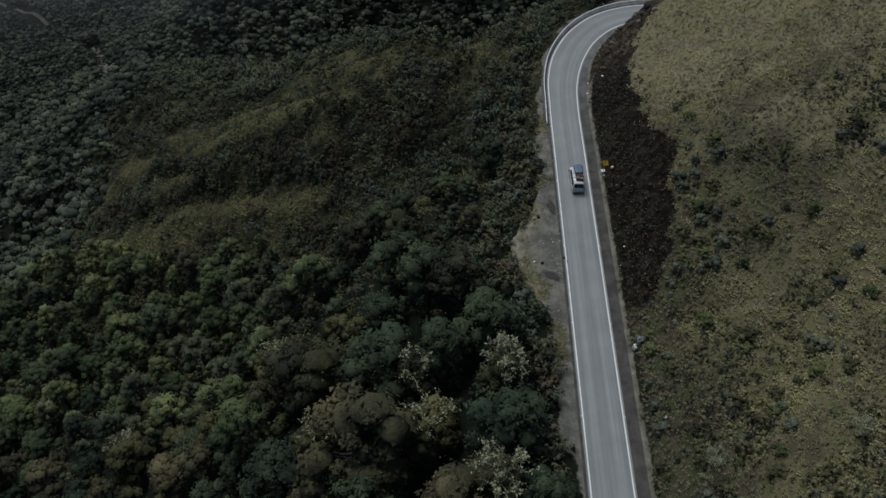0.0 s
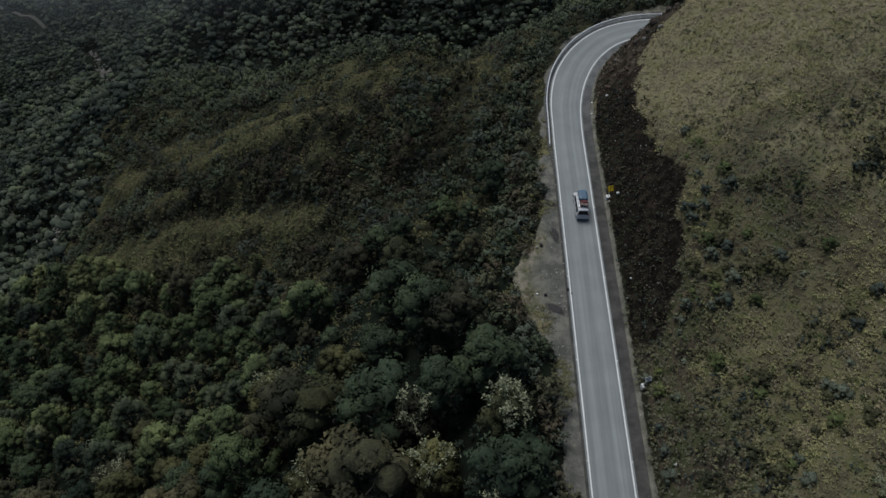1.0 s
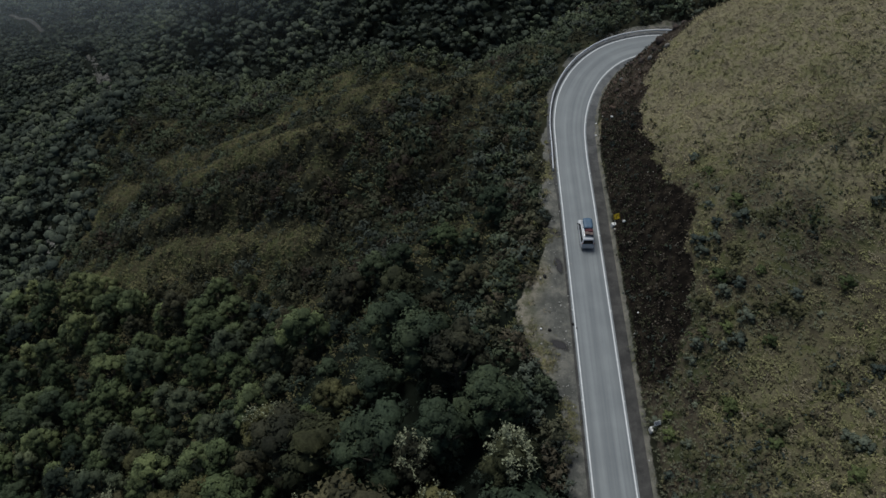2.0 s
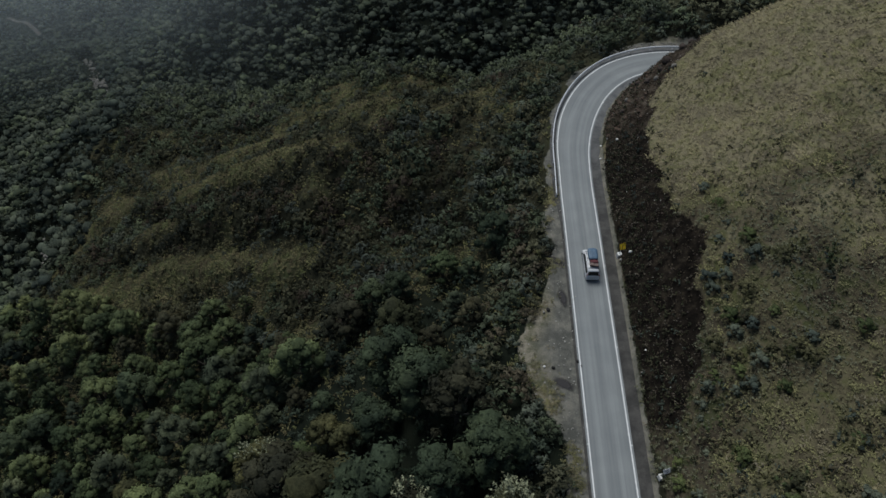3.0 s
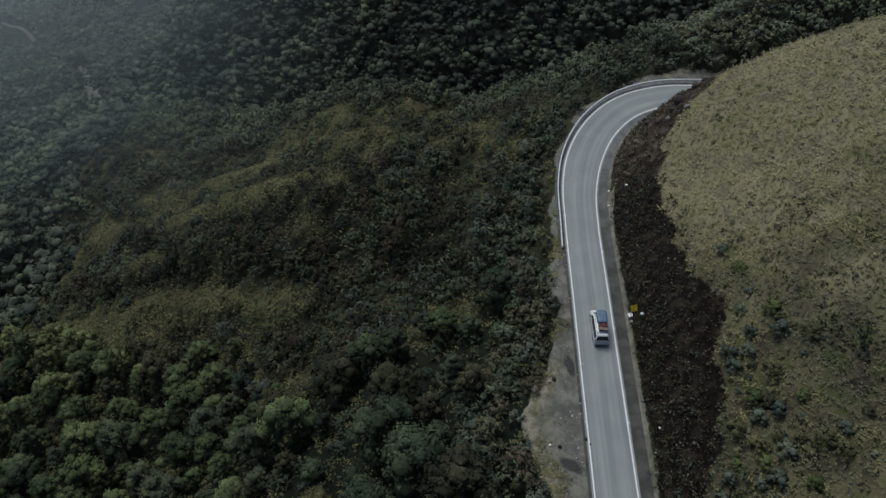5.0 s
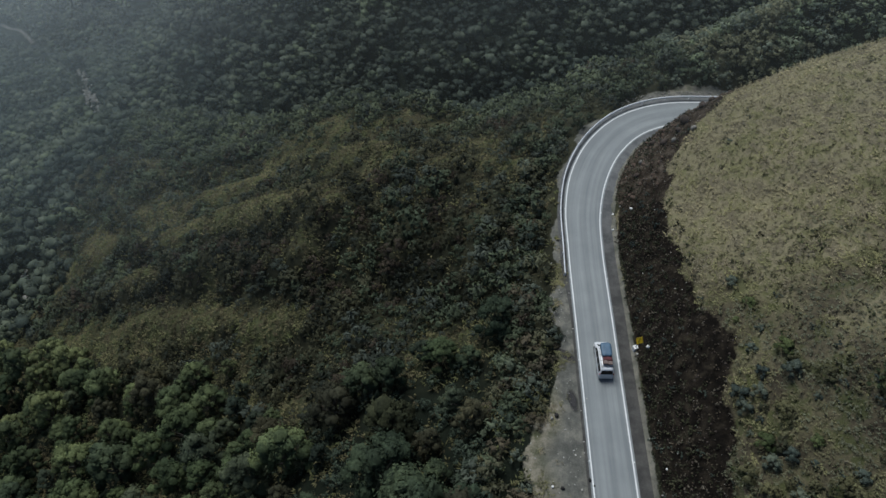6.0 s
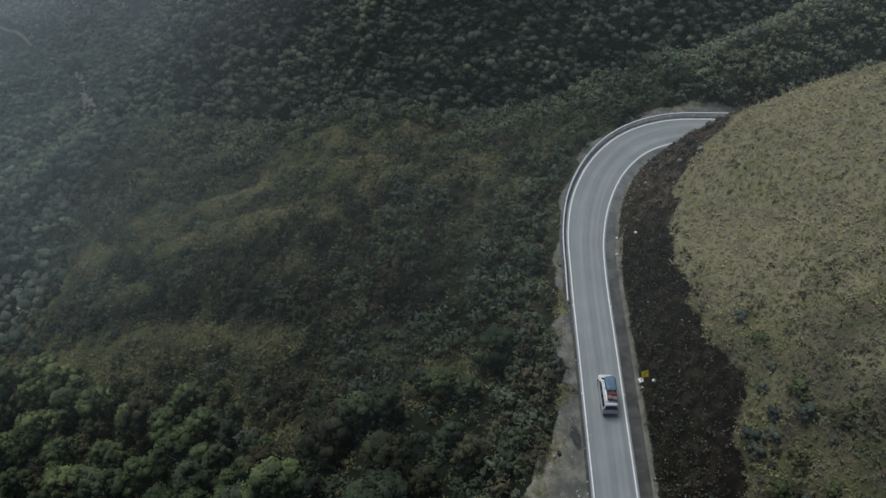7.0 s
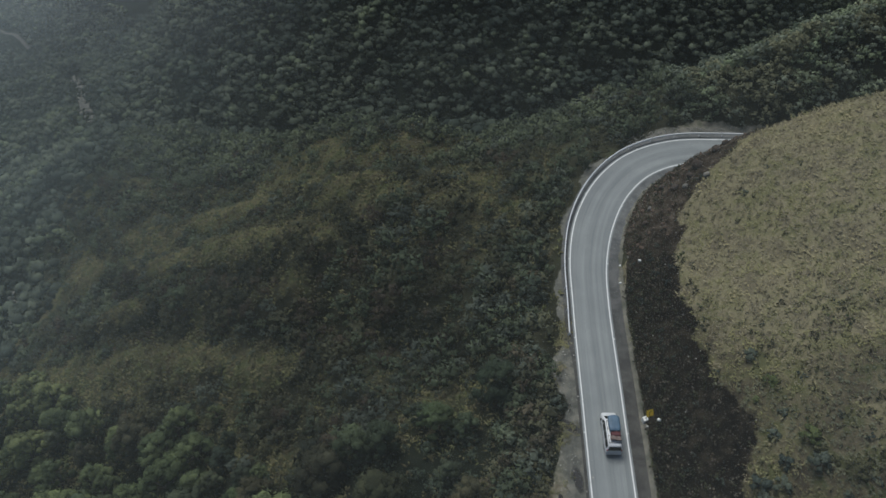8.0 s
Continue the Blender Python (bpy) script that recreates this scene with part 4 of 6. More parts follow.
gx, gy, rs = scattered(21, 22, 84, 22, 142, 0.68)
gz, gs, gd = land(gx, gy)
bare = scar_mask(gx, gy, gs, gd)
keep = in_view(gx, gy, 2) & (gd > 4.6) & (bare < 0.5) & (rs.rand(len(gx)) < 0.35 + 0.65 * smoothstep(5, 9, gd))
gx, gy, gz, gd = gx[keep], gy[keep], gz[keep], gd[keep]
slot = (rs.rand(len(gx)) < smoothstep(0.1, 0.9, lushness(gx, gy))).astype(int)
slot = np.where(rs.rand(len(gx)) < roadside(gx, gy, gd), 2, slot)
tufts = [(v, f, np.full(len(f), c)) for c, h in enumerate((0.2, 0.26, 0.28)) for v, f in (tuft_arrays(600 + c, 7, 0.8 * h, 0.46, 0.036), tuft_arrays(610 + c, 7, 0.55 * h, 0.54, 0.032))]
which = slot * 2 + rs.randint(0, 2, len(gx))
size = (0.55 + 0.8 * rs.rand(len(gx)) ** 1.5) * (1 + 0.45 * value_noise(gx, gy, 2.6, 54))
v, f, sl, _ = joined(tufts, which, np.stack([size, size * rs.uniform(0.7, 1.2, len(gx))], -1), rs.uniform(0, 6.28, len(gx)), np.stack([gx, gy, gz - 0.03], -1))
tagged(new("grass", mesh_of("grass", v, f, [GRASS, GREENGRASS, DARKGRASS], sl)), "dry khaki tussock grass covering the hillside", "grass", kind="stuff")

# tussocks and low herbs that cover the hill, straw above, darker and more mixed below
TUSSOCK = [foliage("straw_tussock", (0.180, 0.161, 0.095), (0.236, 0.212, 0.125), 0.1, 0.4, None, True), foliage("tan_grey_tussock", (0.148, 0.130, 0.088), (0.210, 0.186, 0.126), 0.1, 0.4, None, True),
           foliage("olive_tussock", (0.126, 0.122, 0.060), (0.186, 0.180, 0.088), 0.1, 0.4, None, True), foliage("brown_olive_herbs", (0.076, 0.073, 0.041), (0.132, 0.127, 0.070), 0.1, 0.4, None, True),
           foliage("grey_green_herbs", (0.066, 0.070, 0.046), (0.118, 0.123, 0.080), 0.1, 0.4, None, True)]
kx, ky, rs = scattered(23, 22, 84, 24, 142, 0.66)
kz, ks, kd = land(kx, ky)
keep = in_view(kx, ky, 1) & (kd > 4.7) & (scar_mask(kx, ky, ks, kd) < 0.4) & (kx < 0.5 * ky + 26)
kx, ky, kz, kd = kx[keep], ky[keep], kz[keep], kd[keep]
low_down = smoothstep(100, 70, ky + 10 * value_noise(kx, ky, 14, 96) + 0.12 * (kx - 35))
patch = value_noise(kx, ky, 2.2, 97) + 0.6 * value_noise(kx, ky, 9, 98) + 0.28 * rs.normal(0, 1, len(kx)) - 1.0 * low_down + 0.65 - 0.9 * smoothstep(12, 7, kd) * smoothstep(104, 92, ky) - 1.2 * roadside(kx, ky, kd)
kkind = np.digitize(-patch, [-0.75, -0.35, 0.35, 1.0])
tussocks = []
for k in range(5):
    v, f, n = crown_arrays(640 + k, 0.46, 0.2, 0.02, 3, 10, 0.32, 0.074, False, 1.0)
    n = 0.22 * n + [0, 0, 1.0]  # blades lie over each other and take the light of the slope
    n /= np.linalg.norm(n, axis=1, keepdims=True)
    f = f[f[:, 0] % (len(OCT_V) + 30) >= len(OCT_V)]  # the blades alone
    tussocks.append((v, f, np.full(len(f), k), n))
size = rs.uniform(0.7, 1.5, len(kx))
v, f, sl, n = joined(tussocks, kkind, np.stack([size, size * rs.uniform(0.3, 0.7, len(kx))], -1), rs.uniform(0, 6.28, len(kx)), np.stack([kx, ky, kz - 0.05], -1))
tagged(new("tussock_grass", mesh_of("tussock_grass", v, f, TUSSOCK, sl, True, n)), "straw and olive tussocks thick on the hillside", "grass", kind="stuff")


# ---- small parts ----
def box_bm(size, centre=(0, 0, 0), bevel=0.0, turn=None, bm=None):
    """A box, bevelled where asked, added to a bmesh."""
    bm = bm or bmesh.new()
    made = bmesh.ops.create_cube(bm, size=1.0)["verts"]
    bmesh.ops.scale(bm, vec=size, verts=made)
    if bevel:
        edges = list({e for v in made for e in v.link_edges})
        made = list({v for f in bmesh.ops.bevel(bm, geom=edges, offset=bevel, segments=2, affect="EDGES", profile=0.6)["faces"] for v in f.verts} | {v for v in made if v.is_valid})
    if turn:
        bmesh.ops.rotate(bm, cent=(0, 0, 0), matrix=turn.to_3x3(), verts=made)
    bmesh.ops.translate(bm, vec=centre, verts=made)
    return bm


def tube_bm(radius, length, sides=10, top=None, bm=None, m=None):
    """A tapered post that stands on its origin."""
    bm = bm or bmesh.new()
    bmesh.ops.create_cone(bm, cap_ends=True, segments=sides, radius1=radius, radius2=radius if top is None else top, depth=length,
                          matrix=(m or Matrix.Identity(4)) @ Matrix.Translation((0, 0, length / 2)))
    return bm


def stone_bm(seed, size, flat=0.7):
    rs = np.random.RandomState(seed)
    bm = bmesh.new()
    bmesh.ops.create_icosphere(bm, subdivisions=2, radius=0.5)
    shift = rs.uniform(0, 50, 3)
    for v in bm.verts:
        k = 1 + 0.45 * noise.noise(Vector(v.co) * 2.2 + Vector(shift)) + 0.15 * noise.noise(Vector(v.co) * 6 + Vector(shift))
        v.co = Vector((v.co.x * size[0] * k, v.co.y * size[1] * k, v.co.z * size[2] * k * flat))
    return bm


def stand(x, y, up=0.0):
    """Height of the ground at a place."""
    return float(land(np.array([x]), np.array([y]))[0][0]) + up


WHITEWASH = speckled("whitewash", (0.6, 0.6, 0.57), (0.78, 0.78, 0.75), 4.0, 0.8, 40)
ROCK = speckled("brown_grey_rock", (0.035, 0.027, 0.023), (0.10, 0.082, 0.070), 1.6, 0.9, 14, 0.6)
PALEROCK = speckled("pale_rock", (0.28, 0.27, 0.24), (0.46, 0.45, 0.41), 2.5, 0.9, 20, 0.5)
VERGEROCK = speckled("grey_rubble", (0.12, 0.115, 0.10), (0.24, 0.23, 0.205), 2.5, 0.9, 20, 0.5)
DARKROCK = speckled("dark_wet_rock", (0.015, 0.015, 0.015), (0.05, 0.048, 0.045), 3, 0.7, 20, 0.5)
SIGNYELLOW = speckled("sign_yellow", (0.82, 0.53, 0.02), (0.92, 0.64, 0.03), 3, 0.5, 30, 0.05)
BLACKPAINT = speckled("black_paint", (0.01, 0.01, 0.01), (0.02, 0.02, 0.02), 3, 0.5, 30, 0.05)
DARKPATCH, on, ol, ob_ = material("dark_patch")
ob_.inputs["Base Color"].default_value, ob_.inputs["Roughness"].default_value = (0.022, 0.020, 0.020, 1), 0.8
o_ball, o_shift = on.new("ShaderNodeVectorMath"), on.new("ShaderNodeVectorMath")
o_shift.operation, o_ball.operation = "SUBTRACT", "LENGTH"
o_shift.inputs[1].default_value = (0.5, 0.5, 0.0)
o_flat = on.new("ShaderNodeVectorMath")
o_flat.operation, o_flat.inputs[1].default_value = "MULTIPLY", (1, 1, 0)
ol.new(on.new("ShaderNodeTexCoord").outputs["Generated"], o_shift.inputs[0])
ol.new(o_shift.outputs[0], o_flat.inputs[0])
ol.new(o_flat.outputs[0], o_ball.inputs[0])
o_edge = mixed(on, ol, 0.15, ramp(on, ol, o_ball.outputs["Value"], [(0.22, (1.0,) * 3), (0.5, (0.0,) * 3)]), noisy(on, ol, 2.5, 5, 0.7), "MULTIPLY")
o_mix, o_clear = on.new("ShaderNodeMixShader"), on.new("ShaderNodeBsdfTransparent")
ol.new(o_edge, o_mix.inputs[0])
ol.new(o_clear.outputs[0], o_mix.inputs[1])
ol.new(ob_.outputs[0], o_mix.inputs[2])
ol.new(o_mix.outputs[0], on["Material Output"].inputs["Surface"])


# ---- guard rail round the bend ----
def guard_rail():
    rail = thing("guard_rail", "galvanised steel guard rail along the outside of the bend", "guard rail", pose(*road_point(93, -3.4)))
    home = rail.matrix_world.inverted()
    profile = [(-0.05, -0.155), (0.05, -0.125), (0.06, -0.085), (-0.015, -0.03), (-0.015, 0.03), (0.06, 0.085), (0.06, 0.145), (-0.07, 0.165)]
    offset = lambda s: -half_width(s) - 0.8
    joints = np.arange(93, 180, 3.81)
    for a, b in zip(joints, joints[1:]):
        s = np.linspace(a, b + 0.12, 6)
        rows = []
        for front in (0, 1):
            for u, w in (profile if not front else profile[::-1]):
                p = road_point(s, offset(s) + u - 0.012 * front)
                p[:, 2] += 0.62 + w - (0.35 * max(0, 1 - (a - 93) / 3.81) * (1 - (s - a) / 3.81) if a < 94 else 0)
                rows.append(p)
        v = np.stack(rows, 1)
        n, k = v.shape[:2]
        idx = np.arange(n * k).reshape(n, k)
        nxt = np.roll(idx, -1, 1)
        quads = np.stack([idx[:-1], nxt[:-1], nxt[1:], idx[1:]], -1).reshape(-1, 4)
        beam = part("rail_beam", mesh_of("rail_beam", v.reshape(-1, 3), quads, [STEEL], smooth=True), None, rail)
        beam.matrix_basis = home
    post_me = None
    for s in joints:
        x, y, z = road_point(s, offset(s) - 0.1)
        t = road_point(s + 0.5, 0) - road_point(s - 0.5, 0)
        if post_me is None:
            bm = box_bm((0.008, 0.15, 1.5), (0, 0, 0.05))
            box_bm((0.06, 0.008, 1.5), (0.03, 0.071, 0.05), bm=bm)
            box_bm((0.06, 0.008, 1.5), (0.03, -0.071, 0.05), bm=bm)
            post = part("rail_post", bm, STEEL, rail)
            post_me = post.data
        else:
            post = part("rail_post", post_me, None, rail)
        post.matrix_basis = home @ pose(x, y, z, rz=math.degrees(math.atan2(t[1], t[0])))


guard_rail()

# ---- reflective studs on the edge lines ----
STUD = speckled("stud_white", (0.7, 0.7, 0.66), (0.85, 0.85, 0.8), 8, 0.4, 40, 0.05)
stud_me = None
for side in (-1, 1):
    for s in np.arange(40.2 - 13.13 * 3, 150, 13.13):
        x, y, z = road_point(s, side * (half_width(s) + 0.16))
        if stud_me is None:
            bm = box_bm((0.13, 0.11, 0.05), (0, 0, 0.025), 0.012)
            stud = part("road_stud", bm, STUD, road)
            stud_me = stud.data
        else:
            stud = part("road_stud", stud_me, None, road)
        stud.matrix_basis = pose(x, y, z + 0.03)


# ---- road signs beside the right verge ----
def sign(x, y, board, label):
    """A board on a banded post that stands in a whitewashed concrete block."""
    g = stand(x, y)
    ob = thing("road_sign", label, "road sign", pose(x, y, g, rz=18))
    part("base", box_bm((0.62, 0.58, 0.75), (0, 0, 0.12), 0.04), WHITEWASH, ob, "whitewashed concrete base")
    post = part("post", tube_bm(0.055, 1.9, 10), WHITEWASH, ob)
    for k in range(4):
        part("band", tube_bm(0.06, 0.17, 10, m=Matrix.Translation((0, 0, 0.58 + 0.36 * k))), BLACKPAINT, post)
    lean = pose(0, -0.2, 2.2, -38)
    wide, high = (0.9, 0.85) if board == "arrow" else (0.8, 0.55)
    face = part("board", box_bm((wide, 0.025, high), (0, 0, 0), 0.01), SIGNYELLOW if board == "arrow" else WHITEWASH, ob, "yellow warning board" if board == "arrow" else "white board with unreadable dark lines")
    face.matrix_basis = lean
    if board == "arrow":
        arrow = bmesh.new()
        for c, w, turn in (((-0.12, -0.02, -0.13), (0.07, 0.012, 0.34), 0), ((-0.02, -0.02, 0.1), (0.07, 0.012, 0.28), 45), ((0.15, -0.02, 0.19), (0.26, 0.012, 0.07), 0)):
            box_bm(w, c, 0, Matrix.Rotation(radians(turn), 4, "Y"), arrow)
        part("arrow", arrow, BLACKPAINT, face, "black bend arrow")
        for side in (-1, 1):
            part("border", box_bm((0.035, 0.008, high - 0.04), (side * (wide / 2 - 0.05), -0.015, 0)), BLACKPAINT, face, "thin black border")
            part("border", box_bm((wide - 0.13, 0.008, 0.035), (0, -0.015, side * (high / 2 - 0.05))), BLACKPAINT, face, "thin black border")
    else:
        for k in range(3):
            part("bar", box_bm((0.56, 0.008, 0.055), (0, -0.016, 0.15 - 0.14 * k)), BLACKPAINT, face, "dark bar of writing")


sign(23.3, 81.2, "arrow", "yellow bend warning sign on a banded white post")
sign(23.75, 49.35, "plate", "small white road sign on a banded post with whitewashed base")

# ---- painted and loose stones ----
stones = [(24.35, 80.3, 0.45, WHITEWASH), (23.4, 80.3, 0.35, PALEROCK), (25.2, 38.9, 0.42, WHITEWASH), (24.45, 38.2, 0.36, WHITEWASH),
          (25.7, 104.4, 0.4, WHITEWASH), (23.2, 102.0, 0.34, WHITEWASH), (23.6, 105.2, 0.3, WHITEWASH), (24.6, 106.0, 0.26, PALEROCK),
          (16.05, 64.2, 0.34, DARKROCK), (16.5, 63.6, 0.2, DARKROCK), (13.0, 63.2, 0.4, DARKROCK), (11.9, 63.3, 0.28, WHITEWASH), (12.3, 71.5, 0.34, PALEROCK),
          (12.9, 71.9, 0.5, DARKROCK), (23.1, 46.0, 0.22, PALEROCK), (23.6, 62.5, 0.2, PALEROCK), (24.2, 65.0, 0.24, WHITEWASH), (23.3, 69.2, 0.2, PALEROCK)]
for i, (x, y, w, mat) in enumerate(stones):
    colour = {WHITEWASH: "whitewashed stone", PALEROCK: "pale grey stone", DARKROCK: "dark stone"}[mat]
    ob = part("stone", stone_bm(700 + i, (w * 1.2, w, w)), mat, None, colour + " lying beside the mountain road", True)
    ob.matrix_basis = pose(x, y, stand(x, y, w * 0.32), rz=37 * i)
    tagged(ob, "", "stone", "stones beside the road")

# boulders in the cut bank at the nose of the hill
boulders = [(34.4, 117.4, 1.5, ROCK), (34.7, 114.2, 0.85, VERGEROCK), (32.5, 114.6, 0.75, VERGEROCK), (31.5, 115.4, 1.1, ROCK), (30.6, 117.6, 1.0, ROCK), (28.3, 113.6, 0.7, VERGEROCK),
            (36.9, 119.2, 1.1, ROCK), (33.3, 116.1, 0.9, ROCK), (27.3, 111.0, 0.8, ROCK), (38.6, 120.8, 0.9, ROCK)]
for i, (x, y, w, mat) in enumerate(boulders):
    ob = part("boulder", stone_bm(760 + i, (w * 1.1, w, w * 1.2), 1.0), mat, None, "weathered brown-grey boulder set in the cut bank" if mat is ROCK else "pale boulder set in the cut bank", True)
    ob.matrix_basis = pose(x, y, stand(x, y, w * 0.12), 20, 10, 50 * i)
    tagged(ob, "", "boulder", "boulders in the bank")

# dark patches on the lay-by, fading out at the rim
for i, (x, y, a, b, turn) in enumerate([(14.3, 61.0, 1.7, 0.75, -28), (14.35, 80.4, 1.5, 0.7, -32), (15.0, 74.0, 1.8, 0.6, -80)]):
    bm = bmesh.new()
    ring = [bm.verts.new((a * (1 + 0.25 * noise.noise(Vector((math.cos(q) * 1.5, math.sin(q) * 1.5, i * 9.0)))) * math.cos(q),
                          b * (1 + 0.4 * noise.noise(Vector((math.cos(q) * 2, math.sin(q) * 2, i * 5.0)))) * math.sin(q), 0)) for q in np.linspace(0, 2 * math.pi, 36, endpoint=False)]
    bm.faces.new(ring)
    stain = part("stain", bm, DARKPATCH, None)
    stain.matrix_basis = pose(x, y, stand(x, y, 0.03), rz=turn)
    tagged(stain, "soft dark patch on the gravel lay-by", "stain", kind="structure")


def strewn(name, label, category, mat, xs, ys, low, high, seed, rise=0.15):
    """Loose small stones, joined."""
    rs = np.random.RandomState(seed)
    z = land(xs, ys)[0]
    stock = [(ICO_V * rs.uniform(0.6, 1.15, (12, 1)) * [1, 0.8, 0.6], ICO_F, np.zeros(len(ICO_F), int)) for _ in range(5)]
    size = low * (high / low) ** rs.rand(len(xs)) ** 2
    v, f, sl, _ = joined(stock, rs.randint(0, 5, len(xs)), np.stack([size, size], -1), rs.uniform(0, 6.28, len(xs)), np.stack([xs, ys, z + rise * size], -1))
    return tagged(new(name, mesh_of(name, v, f, [mat], sl)), label, category, kind="stuff")


rs = np.random.RandomState(5)
q = road_point(rs.uniform(50, 96, 160), -rs.uniform(0.75, 1.15, 160) * bench(rs.uniform(50, 96, 160)))
q = np.vstack([q, road_point(rs.uniform(52, 94, 70), -rs.uniform(0.45, 0.95, 70) * bench(rs.uniform(52, 94, 70)))])
strewn("pale_gravel", "scattered pale stones along the lay-by edge", "stones", PALEROCK, q[:, 0], q[:, 1], 0.05, 0.17, 6)
q = road_point(rs.uniform(55, 160, 2400), rs.uniform(4.5, 12.5, 2400))
hold = scar_mask(q[:, 0], q[:, 1], *road_query(q[:, 0], q[:, 1])) > 0.35
strewn("bank_rubble", "brown-grey rubble strewn over the bare cut bank", "rubble", ROCK, q[hold, 0], q[hold, 1], 0.03, 0.2, 7)
pale = np.nonzero(hold)[0][::6]
strewn("pale_rubble", "a few pale chips of stone on the dark cut bank", "rubble", PALEROCK, q[pale, 0], q[pale, 1], 0.035, 0.13, 17)
REDROCK = speckled("reddish_brown_earth_clods", (0.060, 0.042, 0.032), (0.14, 0.105, 0.082), 1.2, 0.95, 10, 0.6)
q = road_point(rs.uniform(106, 160, 560), rs.uniform(4.6, 9.8, 560))
hold = scar_mask(q[:, 0], q[:, 1], *road_query(q[:, 0], q[:, 1])) > 0.3
strewn("earth_clods", "reddish brown clods and rocks of the bare bank", "rubble", REDROCK, q[hold, 0], q[hold, 1], 0.05, 0.5, 18)
q = road_point(rs.uniform(132, 147, 420), -rs.uniform(4.2, 5.9, 420))
strewn("verge_rubble", "pale rubble heaped outside the guard rail", "rubble", VERGEROCK, q[:, 0], q[:, 1], 0.06, 0.3, 8)
k = rs.rand(260)
strewn("stream_bed", "pale boulders of a stream bed deep in the valley", "stream", VERGEROCK, -272 + 82 * k + rs.normal(0, 1.6, 260) + 2 * np.sin(9 * k), 445 - 125 * k + rs.normal(0, 1.6, 260), 0.4, 1.6, 9, 0.4)
k = rs.rand(60)
strewn("stream_bed", "wet boulders of a stream below the spur", "stream", VERGEROCK, -144 + 10 * k + rs.normal(0, 0.9, 60), 174 - 15 * k + rs.normal(0, 0.9, 60), 0.3, 1.1, 19, 0.4)
# a pale dirt track on the far side of the valley
line = spline(TRACK, 4.0)
way = np.gradient(line, axis=0)
way /= np.linalg.norm(way, axis=1, keepdims=True)
rows = [line + o * np.stack([way[:, 1], -way[:, 0]], -1) for o in (-1.4, -0.5, 0.5, 1.4)]
flat = np.stack([np.column_stack([p, land(p[:, 0], p[:, 1])[0] + 0.35]) for p in rows], 1)
idx = np.arange(flat.shape[0] * 4).reshape(-1, 4)
TRACKDIRT = speckled("pale_track_dirt", (0.045, 0.043, 0.038), (0.08, 0.075, 0.066), 0.3, 0.95, 3.0, 0.4)
tagged(new("track", mesh_of("track", flat.reshape(-1, 3), np.stack([idx[:-1, :-1], idx[:-1, 1:], idx[1:, 1:], idx[1:, :-1]], -1).reshape(-1, 4), [TRACKDIRT], smooth=True)), "pale dirt track across the far valley side", "track", kind="structure")


# ---- shrubs on the hill ----
SHRUBLEAF = [foliage("shrub_blue_green", (0.028, 0.036, 0.031), (0.076, 0.092, 0.080)), foliage("shrub_dark_olive", (0.029, 0.031, 0.019), (0.076, 0.077, 0.047)),
             foliage("shrub_fresh_green", (0.03, 0.04, 0.018), (0.075, 0.095, 0.045))]
SHRUBNAME = ["low blue-green shrub growing in dry hillside grass", "low dark olive shrub growing in dry hillside grass", "low bright green shrub growing in dry hillside grass"]
shrub_base = []
for k in range(3):
    ob = thing("shrub", SHRUBNAME[k], "shrub", group="hillside shrubs")
    part("stem", mesh_of("stem", *trunk_arrays(800 + k, 0.7, 0.9, 0.25, 4, 4), [BARK]), None, ob)
    part("foliage", crown_mesh("foliage", crown_arrays(810 + k, 0.85, 1.0, 0.1, 10, 30, 0.32, 0.1), SHRUBLEAF[k]), None, ob)
    shrub_base.append(ob)
hx, hy, rs = scattered(61, 23, 75, 24, 118, 2.0)
hz, hs, hd = land(hx, hy)
chance = 0.45 * smoothstep(14, 7, hd) * smoothstep(98, 80, hy) + 0.45 * smoothstep(0.0, 0.9, value_noise(hx, hy, 9, 71) + 0.5 * smoothstep(80, 45, hy)) * smoothstep(92, 74, hy) + 0.012
thicket = smoothstep(1.25, 0.6, np.hypot((hx - 32.6 - 0.12 * (hy - 66)) / 4.2, (hy - 67) / 10.5) + 0.25 * value_noise(hx, hy, 3, 72))
chance = chance + 0.8 * thicket
keep = in_view(hx, hy, 1) & (hd > 5.4) & (rs.rand(len(hx)) < chance) & (scar_mask(hx, hy, hs, hd) < 0.15)
hx, hy, hz, hd, thicket = hx[keep], hy[keep], hz[keep], hd[keep], thicket[keep]
pick = np.argsort(np.hypot(hx - 34, hy - 62))[:290]
used = set()
for i in pick:
    k = int(rs.choice(3, p=[0.62, 0.28, 0.1] if thicket[i] > 0.3 else [0.36, 0.44, 0.2]))
    w = rs.uniform(0.5, 1.4) * (0.6 if hy[i] > 88 else 1.0)
    m = pose(hx[i], hy[i], hz[i] - 0.05, rz=rs.uniform(0, 360)) @ Matrix.Diagonal((w, w, w * rs.uniform(0.6, 1.0), 1))
    if k in used:
        copy_thing(shrub_base[k], Matrix.Identity(4)).matrix_basis = m
    else:
        used.add(k)
        shrub_base[k].matrix_basis = m


